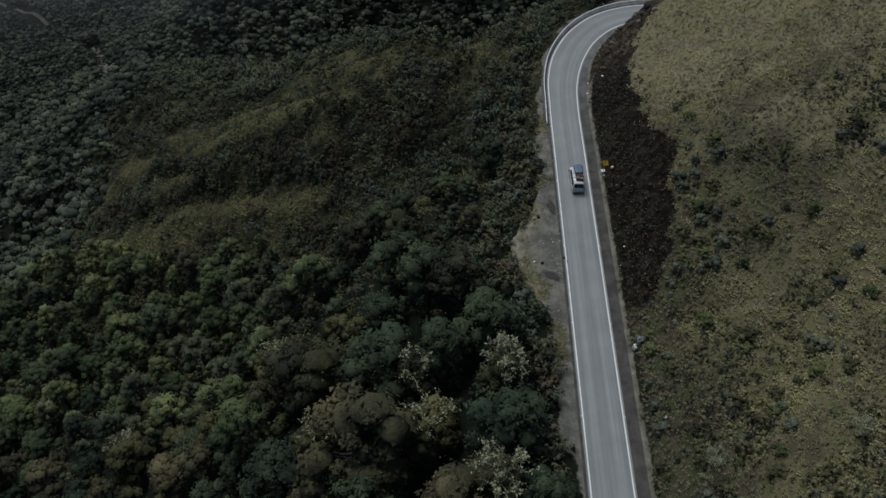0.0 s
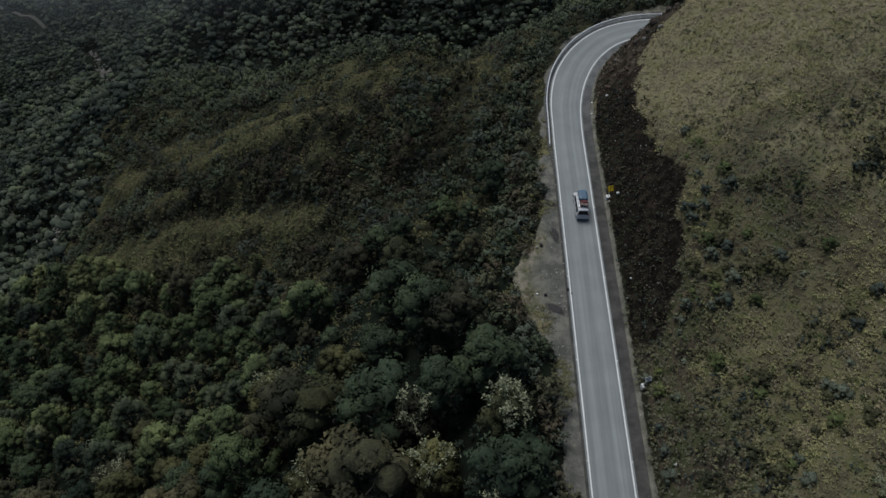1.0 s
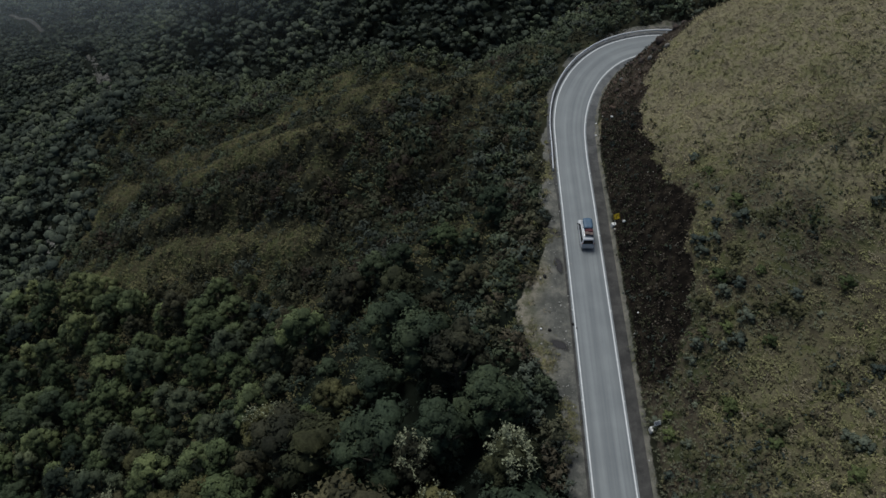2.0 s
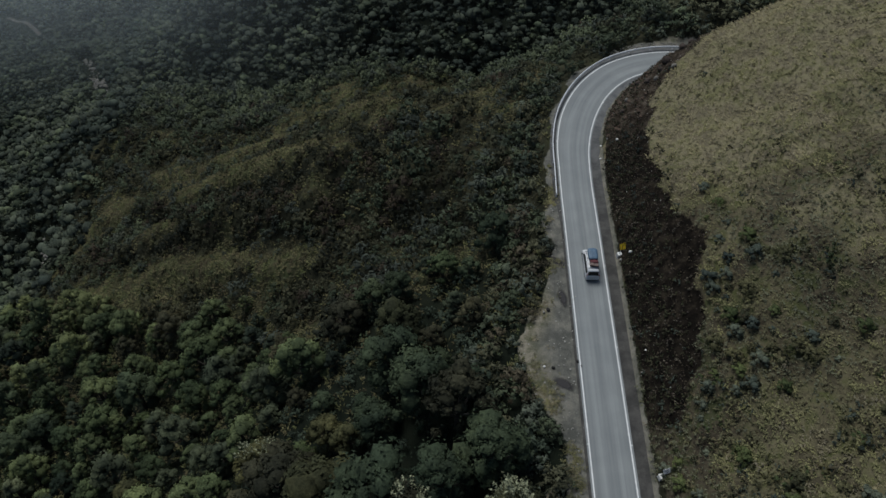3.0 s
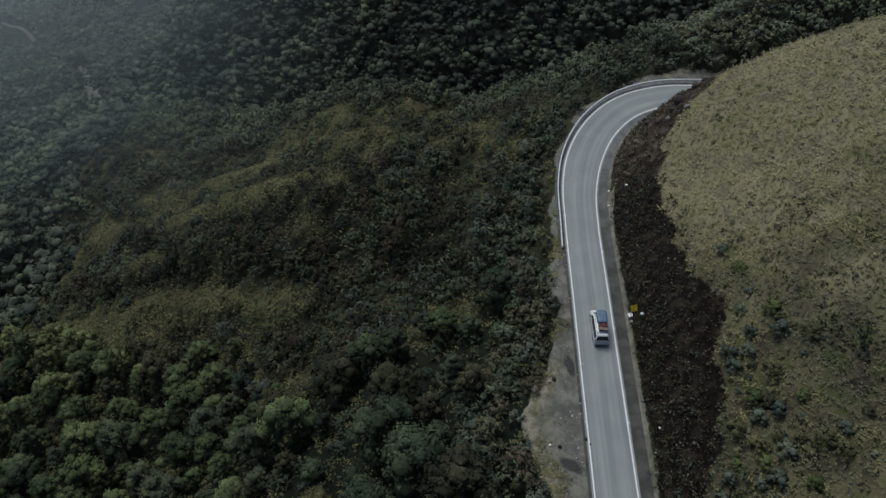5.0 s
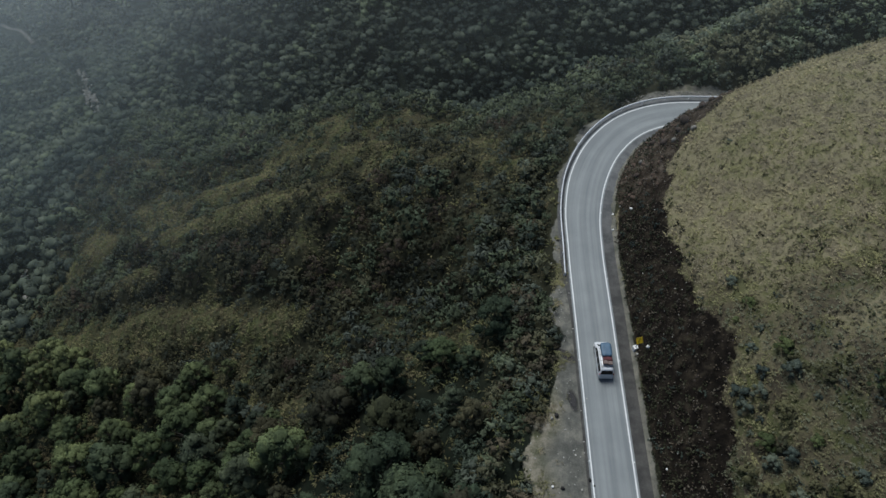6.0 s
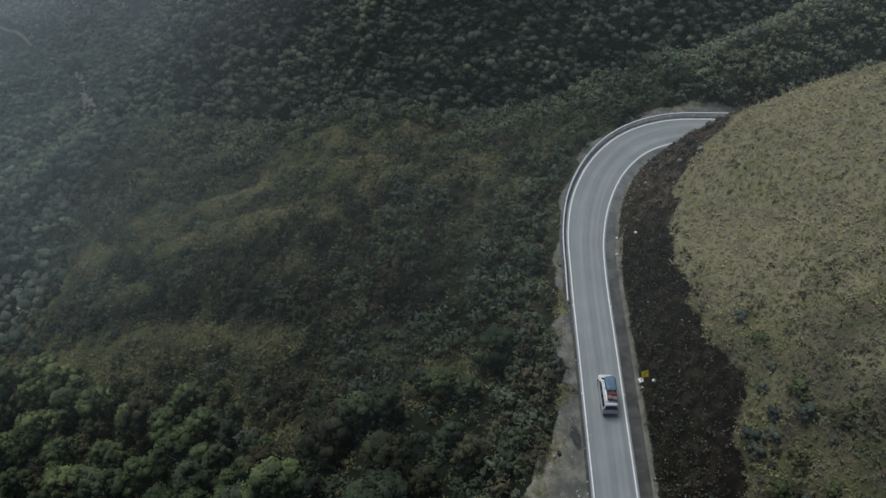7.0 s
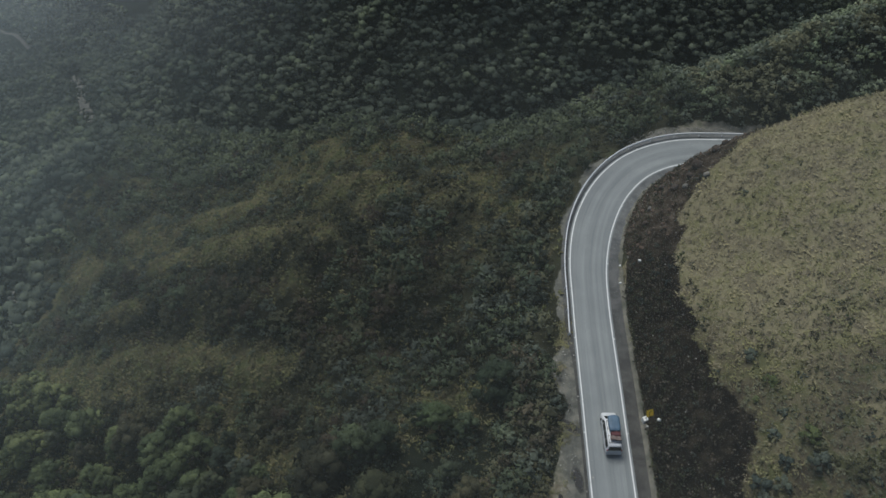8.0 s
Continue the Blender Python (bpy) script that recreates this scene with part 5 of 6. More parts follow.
# low brush between the verge and the grass
bx, by, rs = scattered(62, 22, 66, 22, 130, 0.85)
bz, bs, bd = land(bx, by)
bare = scar_mask(bx, by, bs, bd)
low = smoothstep(-0.75, 0.25, value_noise(bx, by, 4, 91) + 0.4 * value_noise(bx, by, 13, 92))
chance = smoothstep(4.6, 5.4, bd) * smoothstep(14, 6.5, bd) * (1 - 0.7 * bare * smoothstep(8.0, 10.5, bd)) * low
clump = value_noise(bx, by, 4.5, 93) + 0.6 * value_noise(bx, by, 15, 94)
chance = chance + (0.3 + 0.6 * smoothstep(95, 62, by)) * smoothstep(8, 12, bd) * smoothstep(-0.45, 0.6, clump)
chance = np.maximum(chance * (1 - 0.7 * bare * smoothstep(100, 112, by)), (0.62 * smoothstep(9.5, 6.5, bd) + 0.12) * bare * smoothstep(112, 100, by))
keep = (rs.rand(len(bx)) < chance) & in_view(bx, by, 1)
bx, by, bz, bd, bare, clump = bx[keep], by[keep], bz[keep], bd[keep], bare[keep], clump[keep]
STRAWBRUSH = foliage("dead_brown_brush", (0.085, 0.075, 0.054), (0.165, 0.147, 0.104), 0.1, 0.4, None, True)
OLIVEBRUSH = foliage("yellow_olive_brush", (0.072, 0.070, 0.038), (0.138, 0.134, 0.072), 0.1, 0.4, None, True)
brush = []
for k in range(6):
    v, f, n = crown_arrays(870 + k, 0.55, 0.42, 0.03, 4, 11, 0.27, 0.085, False, 1.0)
    brush.append((v, f, np.full(len(f), k), n))
low_hill = smoothstep(98, 66, by + 8 * value_noise(bx, by, 12, 95))
dry = rs.rand(len(bx)) > 0.05 + 0.6 * low_hill + 0.25 * (clump > 0.45) * (0.2 + 0.8 * low_hill)
bkind = np.where(bare > 0.35, rs.choice([0, 1, 0, 1, 3], len(bx)), np.where(dry & (bd > 12) & (rs.rand(len(bx)) > roadside(bx, by, bd)), rs.choice([4, 5, 4], len(bx)), rs.choice([0, 1, 3, 1, 5, 2, 5], len(bx))))
size = rs.uniform(0.5, 1.4, len(bx)) * np.where(bare > 0.35, 0.75, 1.0) * np.where(bd > 12, 0.7 + 0.5 * smoothstep(0.2, 0.8, clump) * low_hill, 1.0)
v, f, sl, n = joined(brush, bkind, np.stack([size, size * rs.uniform(0.6, 1.2, len(bx))], -1), rs.uniform(0, 6.28, len(bx)), np.stack([bx, by, bz - 0.03], -1))
tagged(new("verge_brush", mesh_of("verge_brush", v, f, [LEAVES[4], SHRUBLEAF[1], SHRUBLEAF[2], SHRUBLEAF[0], STRAWBRUSH, OLIVEBRUSH], sl, True, n)), "low dark brown and olive brush along the road verge", "brush", kind="stuff")


# stubble and small herbs on the bare bank, thickest beside the road
BANKHERB = [foliage("brown_stubble", (0.034, 0.028, 0.021), (0.086, 0.072, 0.053), 0.1, 0.4, None, True), foliage("dark_bank_herbs", (0.026, 0.031, 0.019), (0.066, 0.075, 0.045), 0.1, 0.4, None, True),
            foliage("grey_tan_stubble", (0.062, 0.055, 0.044), (0.13, 0.116, 0.092), 0.1, 0.4, None, True)]
bx, by, rs = scattered(64, 22, 50, 46, 130, 0.42)
bz, bs, bd = land(bx, by)
keep = (scar_mask(bx, by, bs, bd) > 0.3) & (rs.rand(len(bx)) < 0.35 + 0.65 * smoothstep(9.5, 6, bd) + 0.3 * value_noise(bx, by, 2.5, 65))
bx, by, bz, bd = bx[keep], by[keep], bz[keep], bd[keep]
herbs = []
for k in range(3):
    v, f, n = crown_arrays(650 + k, 0.26, 0.24, 0.02, 2, 7, 0.18, 0.07, False, 1.0)
    herbs.append((v, f, np.full(len(f), k), n))
bkind = np.where(rs.rand(len(bx)) < 0.12, 2, (rs.rand(len(bx)) + 0.4 * value_noise(bx, by, 3, 66) < 0.15 + 0.65 * smoothstep(9.5, 5.5, bd)).astype(int))
size = rs.uniform(0.45, 1.15, len(bx))
v, f, sl, n = joined(herbs, bkind, np.stack([size, size], -1), rs.uniform(0, 6.28, len(bx)), np.stack([bx, by, bz - 0.03], -1))
tagged(new("bank_herbs", mesh_of("bank_herbs", v, f, BANKHERB, sl, True, n)), "brown stubble and dark herbs dotting the bare bank", "herbs", kind="stuff")

# grass that creeps over the outer rim of the lay-by
rs = np.random.RandomState(67)
k = rs.uniform(48, 98, 900)
q = road_point(k, -bench(k) * rs.normal(0.93, 0.12, 900))
q = q[value_noise(q[:, 0], q[:, 1], 3.5, 68) + 0.4 * value_noise(q[:, 0], q[:, 1], 1.2, 69) > -0.05]
bkind = rs.choice([1, 2, 2, 3], len(q))
size = rs.uniform(0.3, 0.95, len(q))
v, f, sl, n = joined(tussocks, bkind, np.stack([size, size], -1), rs.uniform(0, 6.28, len(q)), np.column_stack([q[:, :2], land(q[:, 0], q[:, 1])[0] - 0.02]))
tagged(new("rim_grass", mesh_of("rim_grass", v, f, TUSSOCK, sl, True, n)), "khaki grass creeping over the gravel lay-by's rim", "grass", kind="stuff")


# ---- pale lichen-hung trees ----
def twig_paths(rs, start, way, length, radius, depth):
    end = start + way * length
    bend = start + way * length * 0.5 + rs.normal(0, 0.08 * length, 3)
    out = [[(*start, radius), (*bend, radius * 0.8), (*end, radius * 0.55)]]
    if depth:
        for _ in range(3):
            w = way + rs.normal(0, 0.6, 3) + [0, 0, 0.1]
            out += twig_paths(rs, end if rs.rand() < 0.6 else bend, w / np.linalg.norm(w), length * rs.uniform(0.5, 0.8), radius * 0.6, depth - 1)
    return out


for i, (x, y, top, r) in enumerate([(x, y, top, 3.4) for x, y, top in LICHEN_TREES] + [(27.8, 32.2, 1.5, 1.2), (38.6, 31.8, 1.4, 1.4)]):
    rs = np.random.RandomState(840 + i)
    g = stand(x, y)
    tall = top > 3
    ob = thing("bare_tree" if tall else "bare_shrub", "half-bare tree with pale lichen-hung branches" if tall else "small bare shrub with pale grey branches", "tree", pose(x, y, g), group="lichen-hung trees")
    trunk = limb_arrays([[(0, 0, -0.3, 0.018 * top), (0.02 * top, 0.01 * top, top * 0.4, 0.013 * top), (0.1, 0, top * 0.72, 0.008 * top)]], 6)
    part("trunk", mesh_of("trunk", *trunk, [BARK]), None, ob)
    if tall:
        part("crown", crown_mesh("crown", crown_arrays(880 + i, 3.5, top * 0.8, top * 0.28, 40, 58, 0.9, 0.19), LEAVES[4 if i % 2 else 2]), None, ob, "thin brownish olive foliage")
    for k in range(11 if i < 2 or not tall else 5):
        a = 2.4 * k
        w = np.array([math.cos(a) * rs.uniform(0.5, 1.1), math.sin(a) * rs.uniform(0.5, 1.1), rs.uniform(0.4, 1.0)])
        paths = twig_paths(rs, np.array([0.1, 0, top * rs.uniform(0.55, 0.74)]), w / np.linalg.norm(w), r * rs.uniform(0.4, 0.6), 0.055 if tall else 0.03, 3)
        v, f = limb_arrays(paths, 3)
        ends = np.array([p[j][:3] for p in paths for j in (1, 2)]) + rs.normal(0, 0.12, (2 * len(paths), 3))
        lv, lf = leaf_sprays(rs, ends, rs.normal(0, 1, ends.shape), 0.13 if tall else 0.06, 1.5)
        part("branch", mesh_of("branch", np.vstack([v, lv]), np.vstack([f, lf + len(v)]), [LICHEN]), None, ob, "pale lichen-covered branch")


# ---- the loaded minibus ----
VANWHITE = speckled("van_white_paint", (0.66, 0.67, 0.68), (0.74, 0.75, 0.76), 1.0, 0.3, 60, 0.02)
VANSILVER = speckled("van_silver_paint", (0.54, 0.55, 0.56), (0.62, 0.63, 0.64), 1.0, 0.35, 60, 0.02)
GLASS = speckled("dark_tinted_glass", (0.008, 0.01, 0.012), (0.014, 0.016, 0.018), 1.0, 0.08, 10, 0.0)
RUBBER = speckled("tyre_rubber", (0.012, 0.012, 0.012), (0.03, 0.03, 0.03), 5.0, 0.9, 40)
TAILRED = speckled("tail_lamp_red", (0.3, 0.015, 0.012), (0.4, 0.02, 0.015), 5.0, 0.2, 40, 0.02)
TARP = speckled("blue_tarpaulin", (0.04, 0.085, 0.14), (0.075, 0.14, 0.21), 2.2, 0.55, 14, 0.5, 0.0, 0.05)
REDBAG = speckled("red_bag_cloth", (0.085, 0.03, 0.034), (0.15, 0.062, 0.064), 4, 0.8, 20, 0.4)
SACK = speckled("pale_brown_sack", (0.12, 0.085, 0.075), (0.25, 0.2, 0.18), 4, 0.9, 20, 0.4)
# station along the van, sill height, belt half-width, belt height, roof half-width, roof height
VAN = np.array([(-2.50, 0.42, 0.82, 0.72, 0.80, 0.80), (-2.46, 0.36, 0.87, 0.92, 0.83, 1.02), (-2.38, 0.33, 0.90, 1.0, 0.80, 1.12), (-2.22, 0.30, 0.92, 1.04, 0.70, 1.80),
                (-2.05, 0.30, 0.925, 1.05, 0.70, 1.92), (-1.0, 0.30, 0.925, 1.06, 0.72, 1.96), (0.6, 0.30, 0.925, 1.05, 0.72, 1.95), (1.05, 0.30, 0.92, 1.04, 0.70, 1.88),
                (1.85, 0.30, 0.90, 1.0, 0.76, 1.14), (2.25, 0.32, 0.86, 0.88, 0.72, 0.98), (2.42, 0.36, 0.78, 0.72, 0.66, 0.80), (2.47, 0.42, 0.72, 0.60, 0.60, 0.66)])


def van_at(y):
    return [np.interp(y, VAN[:, 0], VAN[:, k]) for k in range(1, 6)]


def van_flank(y, q, side, proud=0.01):
    """A place on the glass line: q from the belt (0) to the roof edge (1)."""
    sill, wb, zb, wr, zr_ = van_at(y)
    low, high = wb - 0.015, wr + 0.04
    return Vector((side * (low + (high - low) * q + proud), y, zb + (zr_ - 0.08 - zb) * q + proud * 0.3))


def van_patch(points):
    """A thin pane from four corners, cut fine enough to follow them."""
    bm = bmesh.new()
    outer = [bm.verts.new(p) for p in points]
    bm.faces.new(outer)
    bmesh.ops.solidify(bm, geom=list(bm.faces), thickness=0.008)
    return bm


def minibus(m):
    van = thing("minibus", "white and silver minibus with a loaded roof rack", "minibus", m)
    bm = bmesh.new()
    rings = []
    for y, sill, wb, zb, wr, zr_ in VAN:
        half = [(wb * 0.93, sill), (wb, sill + 0.12), (wb, zb - 0.06), (wb - 0.015, zb), (wr + 0.04, zr_ - 0.08), (wr - 0.06, zr_ - 0.005), (wr * 0.5, zr_ + 0.015)]
        rings.append([bm.verts.new((x, y, z)) for x, z in half] + [bm.verts.new((-x, y, z)) for x, z in reversed(half)])
    for a, b in zip(rings, rings[1:]):
        for i in range(len(a)):
            j = (i + 1) % len(a)
            bm.faces.new((a[i], a[j], b[j], b[i]))
    bm.faces.new(rings[0])
    bm.faces.new(rings[-1][::-1])
    bmesh.ops.recalc_face_normals(bm, faces=bm.faces)
    body = part("body", bm, VANSILVER, van, "silver-grey lower body")
    body.data.materials.append(VANWHITE)
    for p in body.data.polygons:
        p.use_smooth = True
        if p.center.z > 1.25:
            p.material_index = 1
    for side in (-1, 1):
        for a, b in ((-2.12, -1.2), (-1.14, -0.2), (-0.14, 0.75), (0.81, 1.35)):
            tb = 0.9 if b < 1.2 else 0.5
            pts = [van_flank(a, 0.06, side), van_flank(b, 0.06, side), van_flank(b, tb, side), van_flank(a, 0.9, side)]
            part("side_window", van_patch(pts if side > 0 else pts[::-1]), GLASS, van, "dark side window")
        mirror = part("mirror", box_bm((0.2, 0.1, 0.24), (0, 0, 0), 0.04), BLACKPAINT, van, "black door mirror")
        mirror.matrix_basis = pose(side * 1.03, 1.45, 1.12, rz=side * 10)
        part("rail", box_bm((0.04, 2.9, 0.05), (side * 0.66, -0.55, 2.06), 0.012), BLACKPAINT, van, "roof rack rail")
        lamp = part("tail_lamp", box_bm((0.1, 0.06, 0.42), (side * 0.815, -2.385, 1.12), 0.02), TAILRED, van, "red tail lamp")
        head = part("headlight", box_bm((0.28, 0.1, 0.16), (side * 0.56, 2.34, 0.80), 0.03), STUD, van, "clear headlight")
        for y in (-1.52, 1.48):
            bm = bmesh.new()
            prof = [(0.20, -0.10), (0.30, -0.115), (0.335, -0.08), (0.345, 0), (0.335, 0.08), (0.30, 0.115), (0.20, 0.10)]
            verts = [bm.verts.new((w, 0, r)) for r, w in prof]
            edges = [bm.edges.new((a, b)) for a, b in zip(verts, verts[1:])]
            bmesh.ops.spin(bm, geom=verts + edges, cent=(0, 0, 0), axis=(1, 0, 0), angle=2 * math.pi, steps=24, use_merge=True)
            wheel = part("wheel", bm, RUBBER, van, "black tyre", True)
            wheel.matrix_basis = pose(side * 0.80, y, 0.345)
            rim = bmesh.new()
            bmesh.ops.create_cone(rim, cap_ends=True, segments=20, radius1=0.21, radius2=0.18, depth=0.17, matrix=Matrix.Rotation(radians(90), 4, "Y"))
            part("rim", rim, STEEL, wheel, "steel wheel rim")
    wide = lambda y, z, s: Vector((s * (van_at(y)[3] - 0.06), y, z))
    part("windscreen", van_patch([wide(1.82, 1.19, -1), wide(1.82, 1.19, 1), wide(1.12, 1.86, 1), wide(1.12, 1.86, -1)]), GLASS, van, "dark windscreen")
    part("rear_window", van_patch([Vector((-0.74, -2.392, 1.13)), Vector((0.74, -2.392, 1.13)), Vector((0.64, -2.25, 1.76)), Vector((-0.64, -2.25, 1.76))]), GLASS, van, "dark rear window")
    part("rear_bumper", box_bm((1.7, 0.16, 0.24), (0, -2.47, 0.5), 0.05), VANSILVER, van, "silver rear bumper")
    part("front_bumper", box_bm((1.5, 0.16, 0.24), (0, 2.42, 0.46), 0.05), VANSILVER, van, "silver front bumper")
    part("number_plate", box_bm((0.4, 0.02, 0.14), (0, -2.505, 0.74), 0.0), WHITEWASH, van, "plain pale plate")
    for y in (-1.85, -1.0, -0.1, 0.75):
        part("rack_bar", box_bm((1.36, 0.045, 0.03), (0, y, 2.06), 0.008), BLACKPAINT, van, "roof rack bar")
        for side in (-1, 1):
            part("rack_foot", box_bm((0.05, 0.06, 0.12), (side * 0.66, y, 1.98), 0.0), BLACKPAINT, van)
    return van


VAN_AT = pose(19.08, 79.35, 0.03, rz=1.0)
minibus(VAN_AT)


def bundle(name, label, category, mat, size, centre, seed, lump=0.12):
    """A lashed load: a soft rounded block."""
    bm = bmesh.new()
    bmesh.ops.create_cube(bm, size=1.0)
    bmesh.ops.subdivide_edges(bm, edges=list(bm.edges), cuts=6, use_grid_fill=True)
    for v in bm.verts:
        p = Vector(v.co) * 2
        r = (abs(p.x) ** 5 + abs(p.y) ** 5 + abs(p.z) ** 5) ** 0.2
        p = p / max(r, 0.3)
        p *= 1 + lump * noise.noise(p * 2.1 + Vector((seed, 0, 0)))
        v.co = Vector((p.x * size[0] / 2, p.y * size[1] / 2, p.z * size[2] / 2))
    ob = part(name, bm, mat, None, label, True)
    tagged(ob, "", category)
    ob.matrix_world = VAN_AT @ pose(*centre)
    return ob


bundle("tarpaulin_load", "tall load under a blue tarpaulin lashed to the minibus roof", "luggage", TARP, (1.3, 1.95, 0.62), (0.09, 0.28, 2.37), 3.0)
bundle("bag", "red cloth bag on the minibus roof rack", "bag", REDBAG, (1.05, 0.62, 0.42), (0.14, -0.92, 2.27), 9.0, 0.25)
bundle("sack", "pale brown sack on the minibus roof rack", "sack", SACK, (0.6, 0.5, 0.34), (-0.2, -1.4, 2.24), 12.0, 0.25)
bundle("bag", "dusty pinkish bundle on the minibus roof rack", "bag", SACK, (0.6, 0.5, 0.28), (0.38, -1.45, 2.21), 15.0, 0.25)


# ---- grass in the gaps of the scrub ----
wx, wy, rs = scattered(22, -125, 16, 60, 200, 0.8)
wz, ws, wd = land(wx, wy)
gap = openness(wx, wy)
keep = in_view(wx, wy, 1) & (-wd > bench(ws) + 0.1) & ((gap > 0.1) | (rs.rand(len(wx)) < 0.3)) & (wy < np.interp(wx, SPINE[:, 0], SPINE[:, 1]) + 4)
wx, wy, wz = wx[keep], wy[keep], wz[keep]
v, f, sl, _ = joined([(a, b, np.full(len(b), k)) for k, (a, b) in enumerate([tuft_arrays(630, 7, 0.4, 0.75, 0.08), tuft_arrays(631, 7, 0.35, 0.7, 0.08)])],
                  (rs.rand(len(wx)) < 0.85).astype(int), np.stack([rs.uniform(0.7, 1.5, len(wx))] * 2, -1), rs.uniform(0, 6.28, len(wx)), np.stack([wx, wy, wz - 0.05], -1))
tagged(new("slope_grass", mesh_of("slope_grass", v, f, [OLIVEGRASS, OLIVEGRASS], sl)), "olive and straw grass between the scrub", "grass", kind="stuff")

# ---- thin mist over the valley, painted on a see-through sheet ----
MIST, mn, ml, mb = material("painted_mist")
mpos = mn.new("ShaderNodeNewGeometry").outputs["Position"]
msep = mn.new("ShaderNodeSeparateXYZ")
ml.new(mpos, msep.inputs["Vector"])


def eased(source, a, b):
    r = mn.new("ShaderNodeMapRange")
    r.interpolation_type = "SMOOTHSTEP"
    for k, value in ((1, a), (2, b), (3, 0.0), (4, 1.0)):
        r.inputs[k].default_value = value
    ml.new(source, r.inputs[0])
    return r.outputs[0]


def times(*sources):
    out = sources[0]
    for s in sources[1:]:
        k = mn.new("ShaderNodeMath")
        k.operation = "MULTIPLY"
        for i, v in enumerate((out, s)):
            if isinstance(v, float):
                k.inputs[i].default_value = v
            else:
                ml.new(v, k.inputs[i])
        out = k.outputs[0]
    return out


# painted haze: the sheet is whiter to the west, lifting the slope there
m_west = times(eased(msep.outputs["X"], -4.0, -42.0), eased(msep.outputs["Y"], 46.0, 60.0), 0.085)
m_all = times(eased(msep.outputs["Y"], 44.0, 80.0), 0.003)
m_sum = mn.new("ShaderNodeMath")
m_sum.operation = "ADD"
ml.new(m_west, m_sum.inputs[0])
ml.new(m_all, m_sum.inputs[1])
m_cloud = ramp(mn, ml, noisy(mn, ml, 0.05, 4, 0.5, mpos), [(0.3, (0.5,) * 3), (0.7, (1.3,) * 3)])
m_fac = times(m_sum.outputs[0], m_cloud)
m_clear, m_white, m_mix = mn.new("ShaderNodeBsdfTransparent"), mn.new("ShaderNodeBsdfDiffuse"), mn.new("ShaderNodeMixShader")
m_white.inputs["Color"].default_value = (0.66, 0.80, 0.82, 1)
ml.new(m_fac, m_mix.inputs[0])
ml.new(m_clear.outputs[0], m_mix.inputs[1])
ml.new(m_white.outputs[0], m_mix.inputs[2])
ml.new(m_mix.outputs[0], mn["Material Output"].inputs["Surface"])
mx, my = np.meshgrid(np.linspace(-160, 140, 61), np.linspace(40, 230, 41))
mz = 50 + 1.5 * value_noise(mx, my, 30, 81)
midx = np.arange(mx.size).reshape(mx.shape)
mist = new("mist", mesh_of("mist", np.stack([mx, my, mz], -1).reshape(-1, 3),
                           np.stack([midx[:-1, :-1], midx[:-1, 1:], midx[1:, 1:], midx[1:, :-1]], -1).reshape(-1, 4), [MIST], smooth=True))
tagged(mist, "see-through sheet painted as thin pale mist over the valley", "mist", kind="stuff")


# haze deep in the valley, painted as bluish white on a see-through sheet
HAZE, mn, ml, mb = material("painted_haze")
mpos = mn.new("ShaderNodeNewGeometry").outputs["Position"]
msep = mn.new("ShaderNodeSeparateXYZ")
ml.new(mpos, msep.inputs["Vector"])
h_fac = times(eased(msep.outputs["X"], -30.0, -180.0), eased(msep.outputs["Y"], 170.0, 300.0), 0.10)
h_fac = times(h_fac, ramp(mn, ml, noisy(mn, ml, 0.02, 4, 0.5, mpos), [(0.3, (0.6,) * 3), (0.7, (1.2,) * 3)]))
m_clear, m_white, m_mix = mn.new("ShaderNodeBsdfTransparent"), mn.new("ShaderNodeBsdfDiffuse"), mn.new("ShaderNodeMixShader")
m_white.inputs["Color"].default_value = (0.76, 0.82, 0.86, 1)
ml.new(h_fac, m_mix.inputs[0])
ml.new(m_clear.outputs[0], m_mix.inputs[1])
ml.new(m_white.outputs[0], m_mix.inputs[2])
ml.new(m_mix.outputs[0], mn["Material Output"].inputs["Surface"])
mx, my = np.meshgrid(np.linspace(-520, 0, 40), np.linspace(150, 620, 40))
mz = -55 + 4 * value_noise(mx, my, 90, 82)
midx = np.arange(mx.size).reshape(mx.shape)
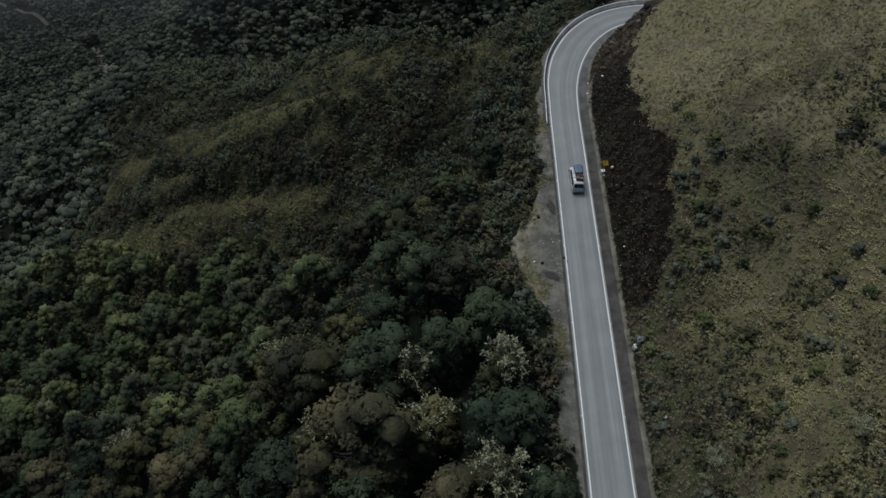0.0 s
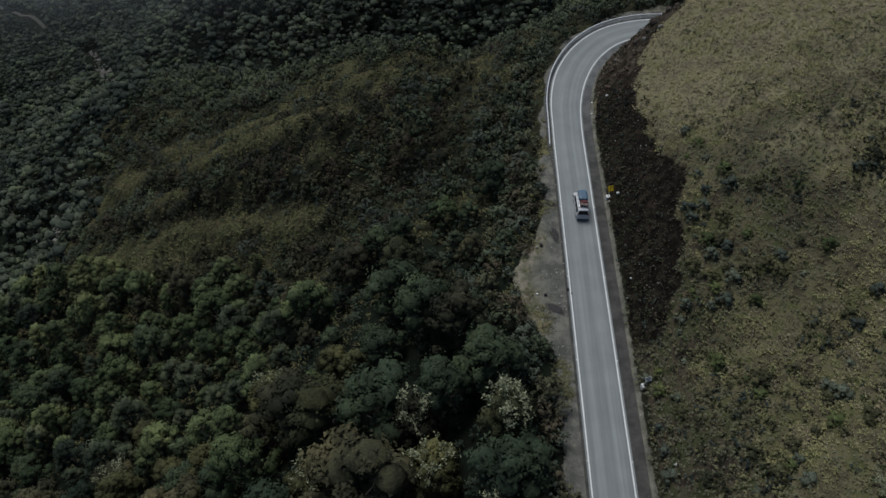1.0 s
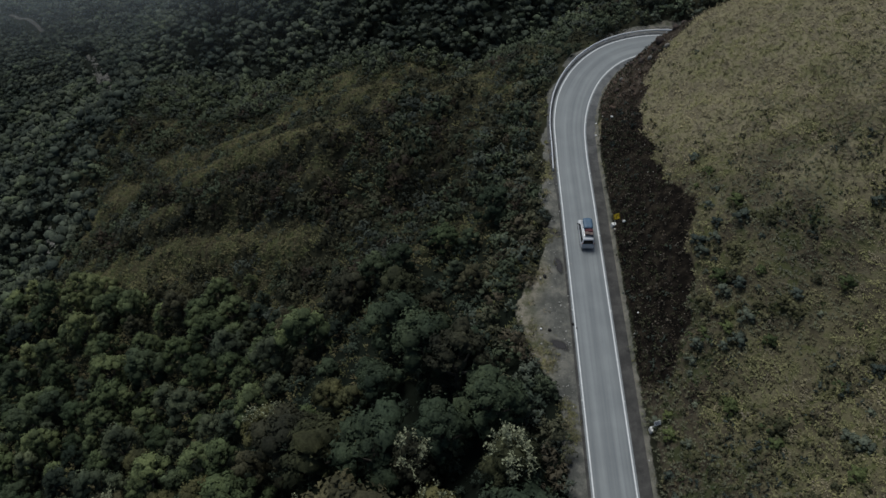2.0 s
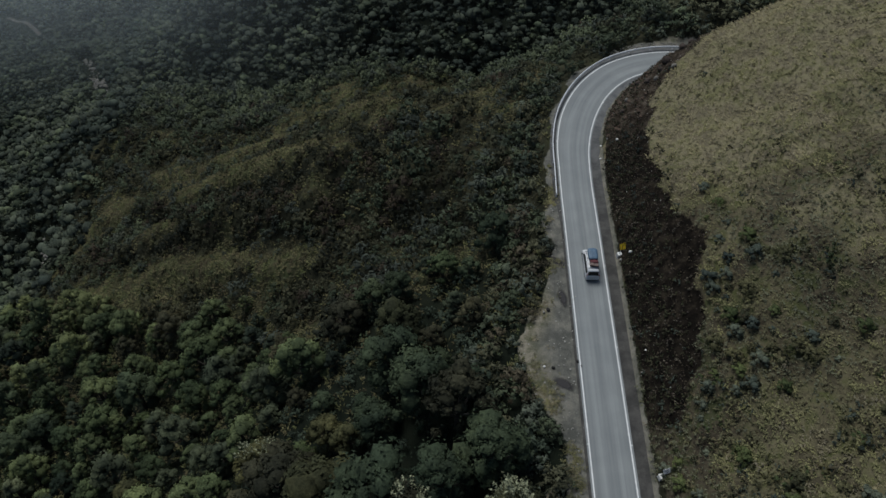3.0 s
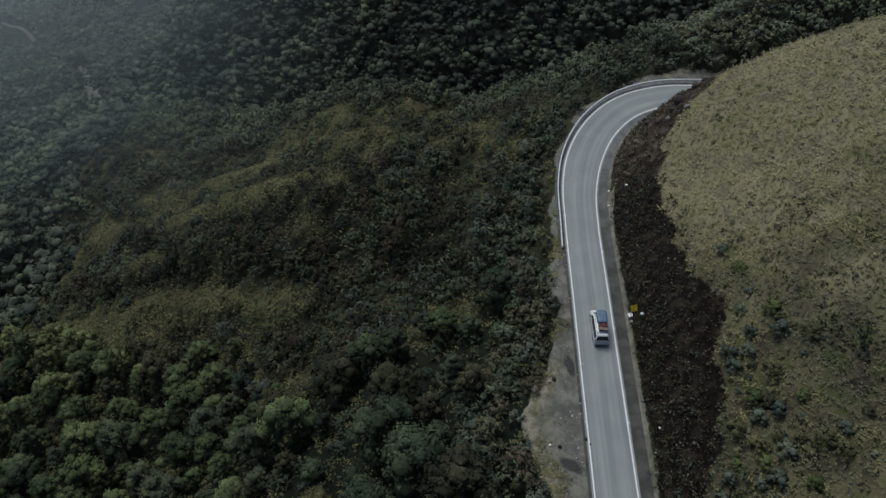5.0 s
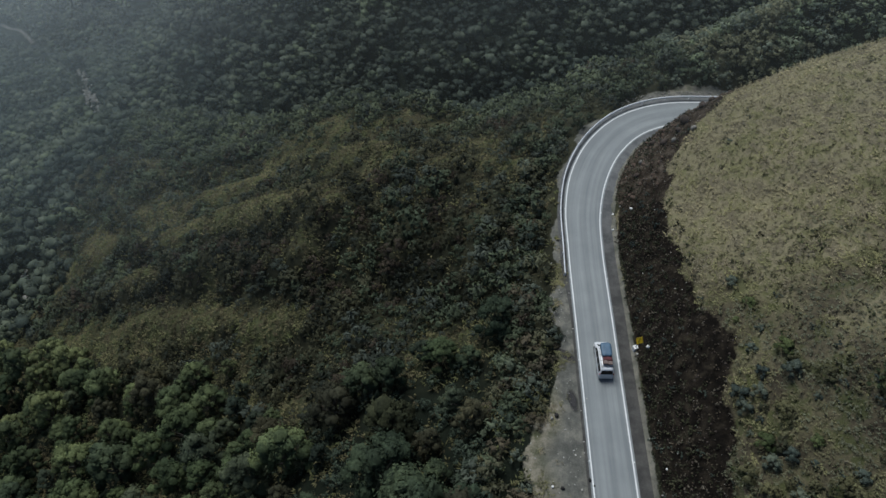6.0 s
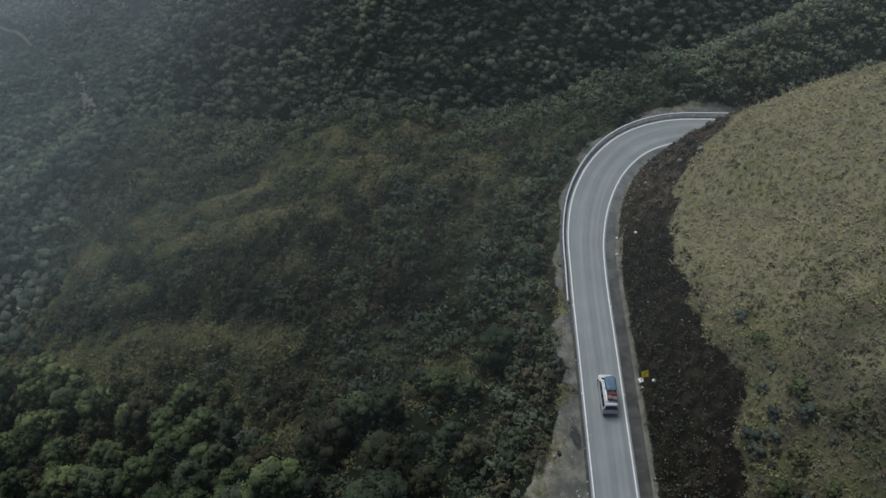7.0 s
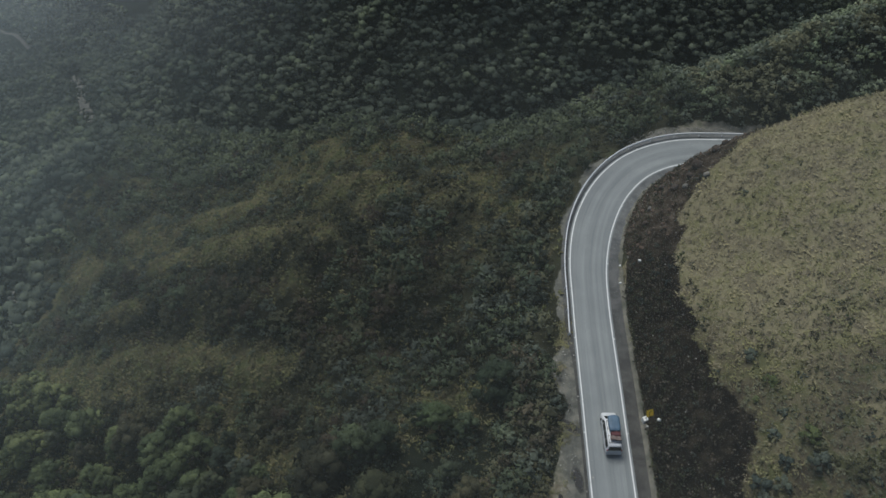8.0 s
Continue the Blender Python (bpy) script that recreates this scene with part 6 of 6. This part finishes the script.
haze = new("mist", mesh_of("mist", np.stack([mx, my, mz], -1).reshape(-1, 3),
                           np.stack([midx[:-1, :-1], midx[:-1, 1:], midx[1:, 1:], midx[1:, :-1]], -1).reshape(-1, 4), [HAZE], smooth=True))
tagged(haze, "see-through sheet painted as faint bluish haze deep in the valley", "mist", kind="stuff")


# a sheet added in the air ahead, its painted haze lifting the dark tones
VEIL, mn, ml, mb = material("painted_veil")
mpos = mn.new("ShaderNodeNewGeometry").outputs["Position"]
msep = mn.new("ShaderNodeSeparateXYZ")
ml.new(mpos, msep.inputs["Vector"])
v_fac = times(eased(msep.outputs["Y"], 39.0, 45.0), 0.021)
v_thin = mn.new("ShaderNodeMath")  # thinner again further on
v_thin.operation, v_thin.inputs[1].default_value, v_thin.inputs[2].default_value = "MULTIPLY_ADD", 0.6, 0.4
ml.new(eased(msep.outputs["Y"], 56.0, 49.0), v_thin.inputs[0])
v_fac = times(v_fac, eased(msep.outputs["Y"], 150.0, 62.0), v_thin.outputs[0])
v_fac = times(v_fac, ramp(mn, ml, noisy(mn, ml, 0.09, 3, 0.5, mpos), [(0.4, (0.75,) * 3), (0.6, (1.2,) * 3)]))
m_clear, m_white, m_mix = mn.new("ShaderNodeBsdfTransparent"), mn.new("ShaderNodeBsdfDiffuse"), mn.new("ShaderNodeMixShader")
m_white.inputs["Color"].default_value = (0.72, 0.81, 0.78, 1)
ml.new(v_fac, m_mix.inputs[0])
ml.new(m_clear.outputs[0], m_mix.inputs[1])
ml.new(m_white.outputs[0], m_mix.inputs[2])
ml.new(m_mix.outputs[0], mn["Material Output"].inputs["Surface"])
mx, my = np.meshgrid(np.linspace(-70, 90, 33), np.linspace(38, 130, 24))
mz = 69 + 0.8 * value_noise(mx, my, 20, 83)
midx = np.arange(mx.size).reshape(mx.shape)
veil = new("mist", mesh_of("mist", np.stack([mx, my, mz], -1).reshape(-1, 3),
                           np.stack([midx[:-1, :-1], midx[:-1, 1:], midx[1:, 1:], midx[1:, :-1]], -1).reshape(-1, 4), [VEIL], smooth=True))
tagged(veil, "see-through sheet painted as thin pale haze in the air", "mist", kind="stuff")
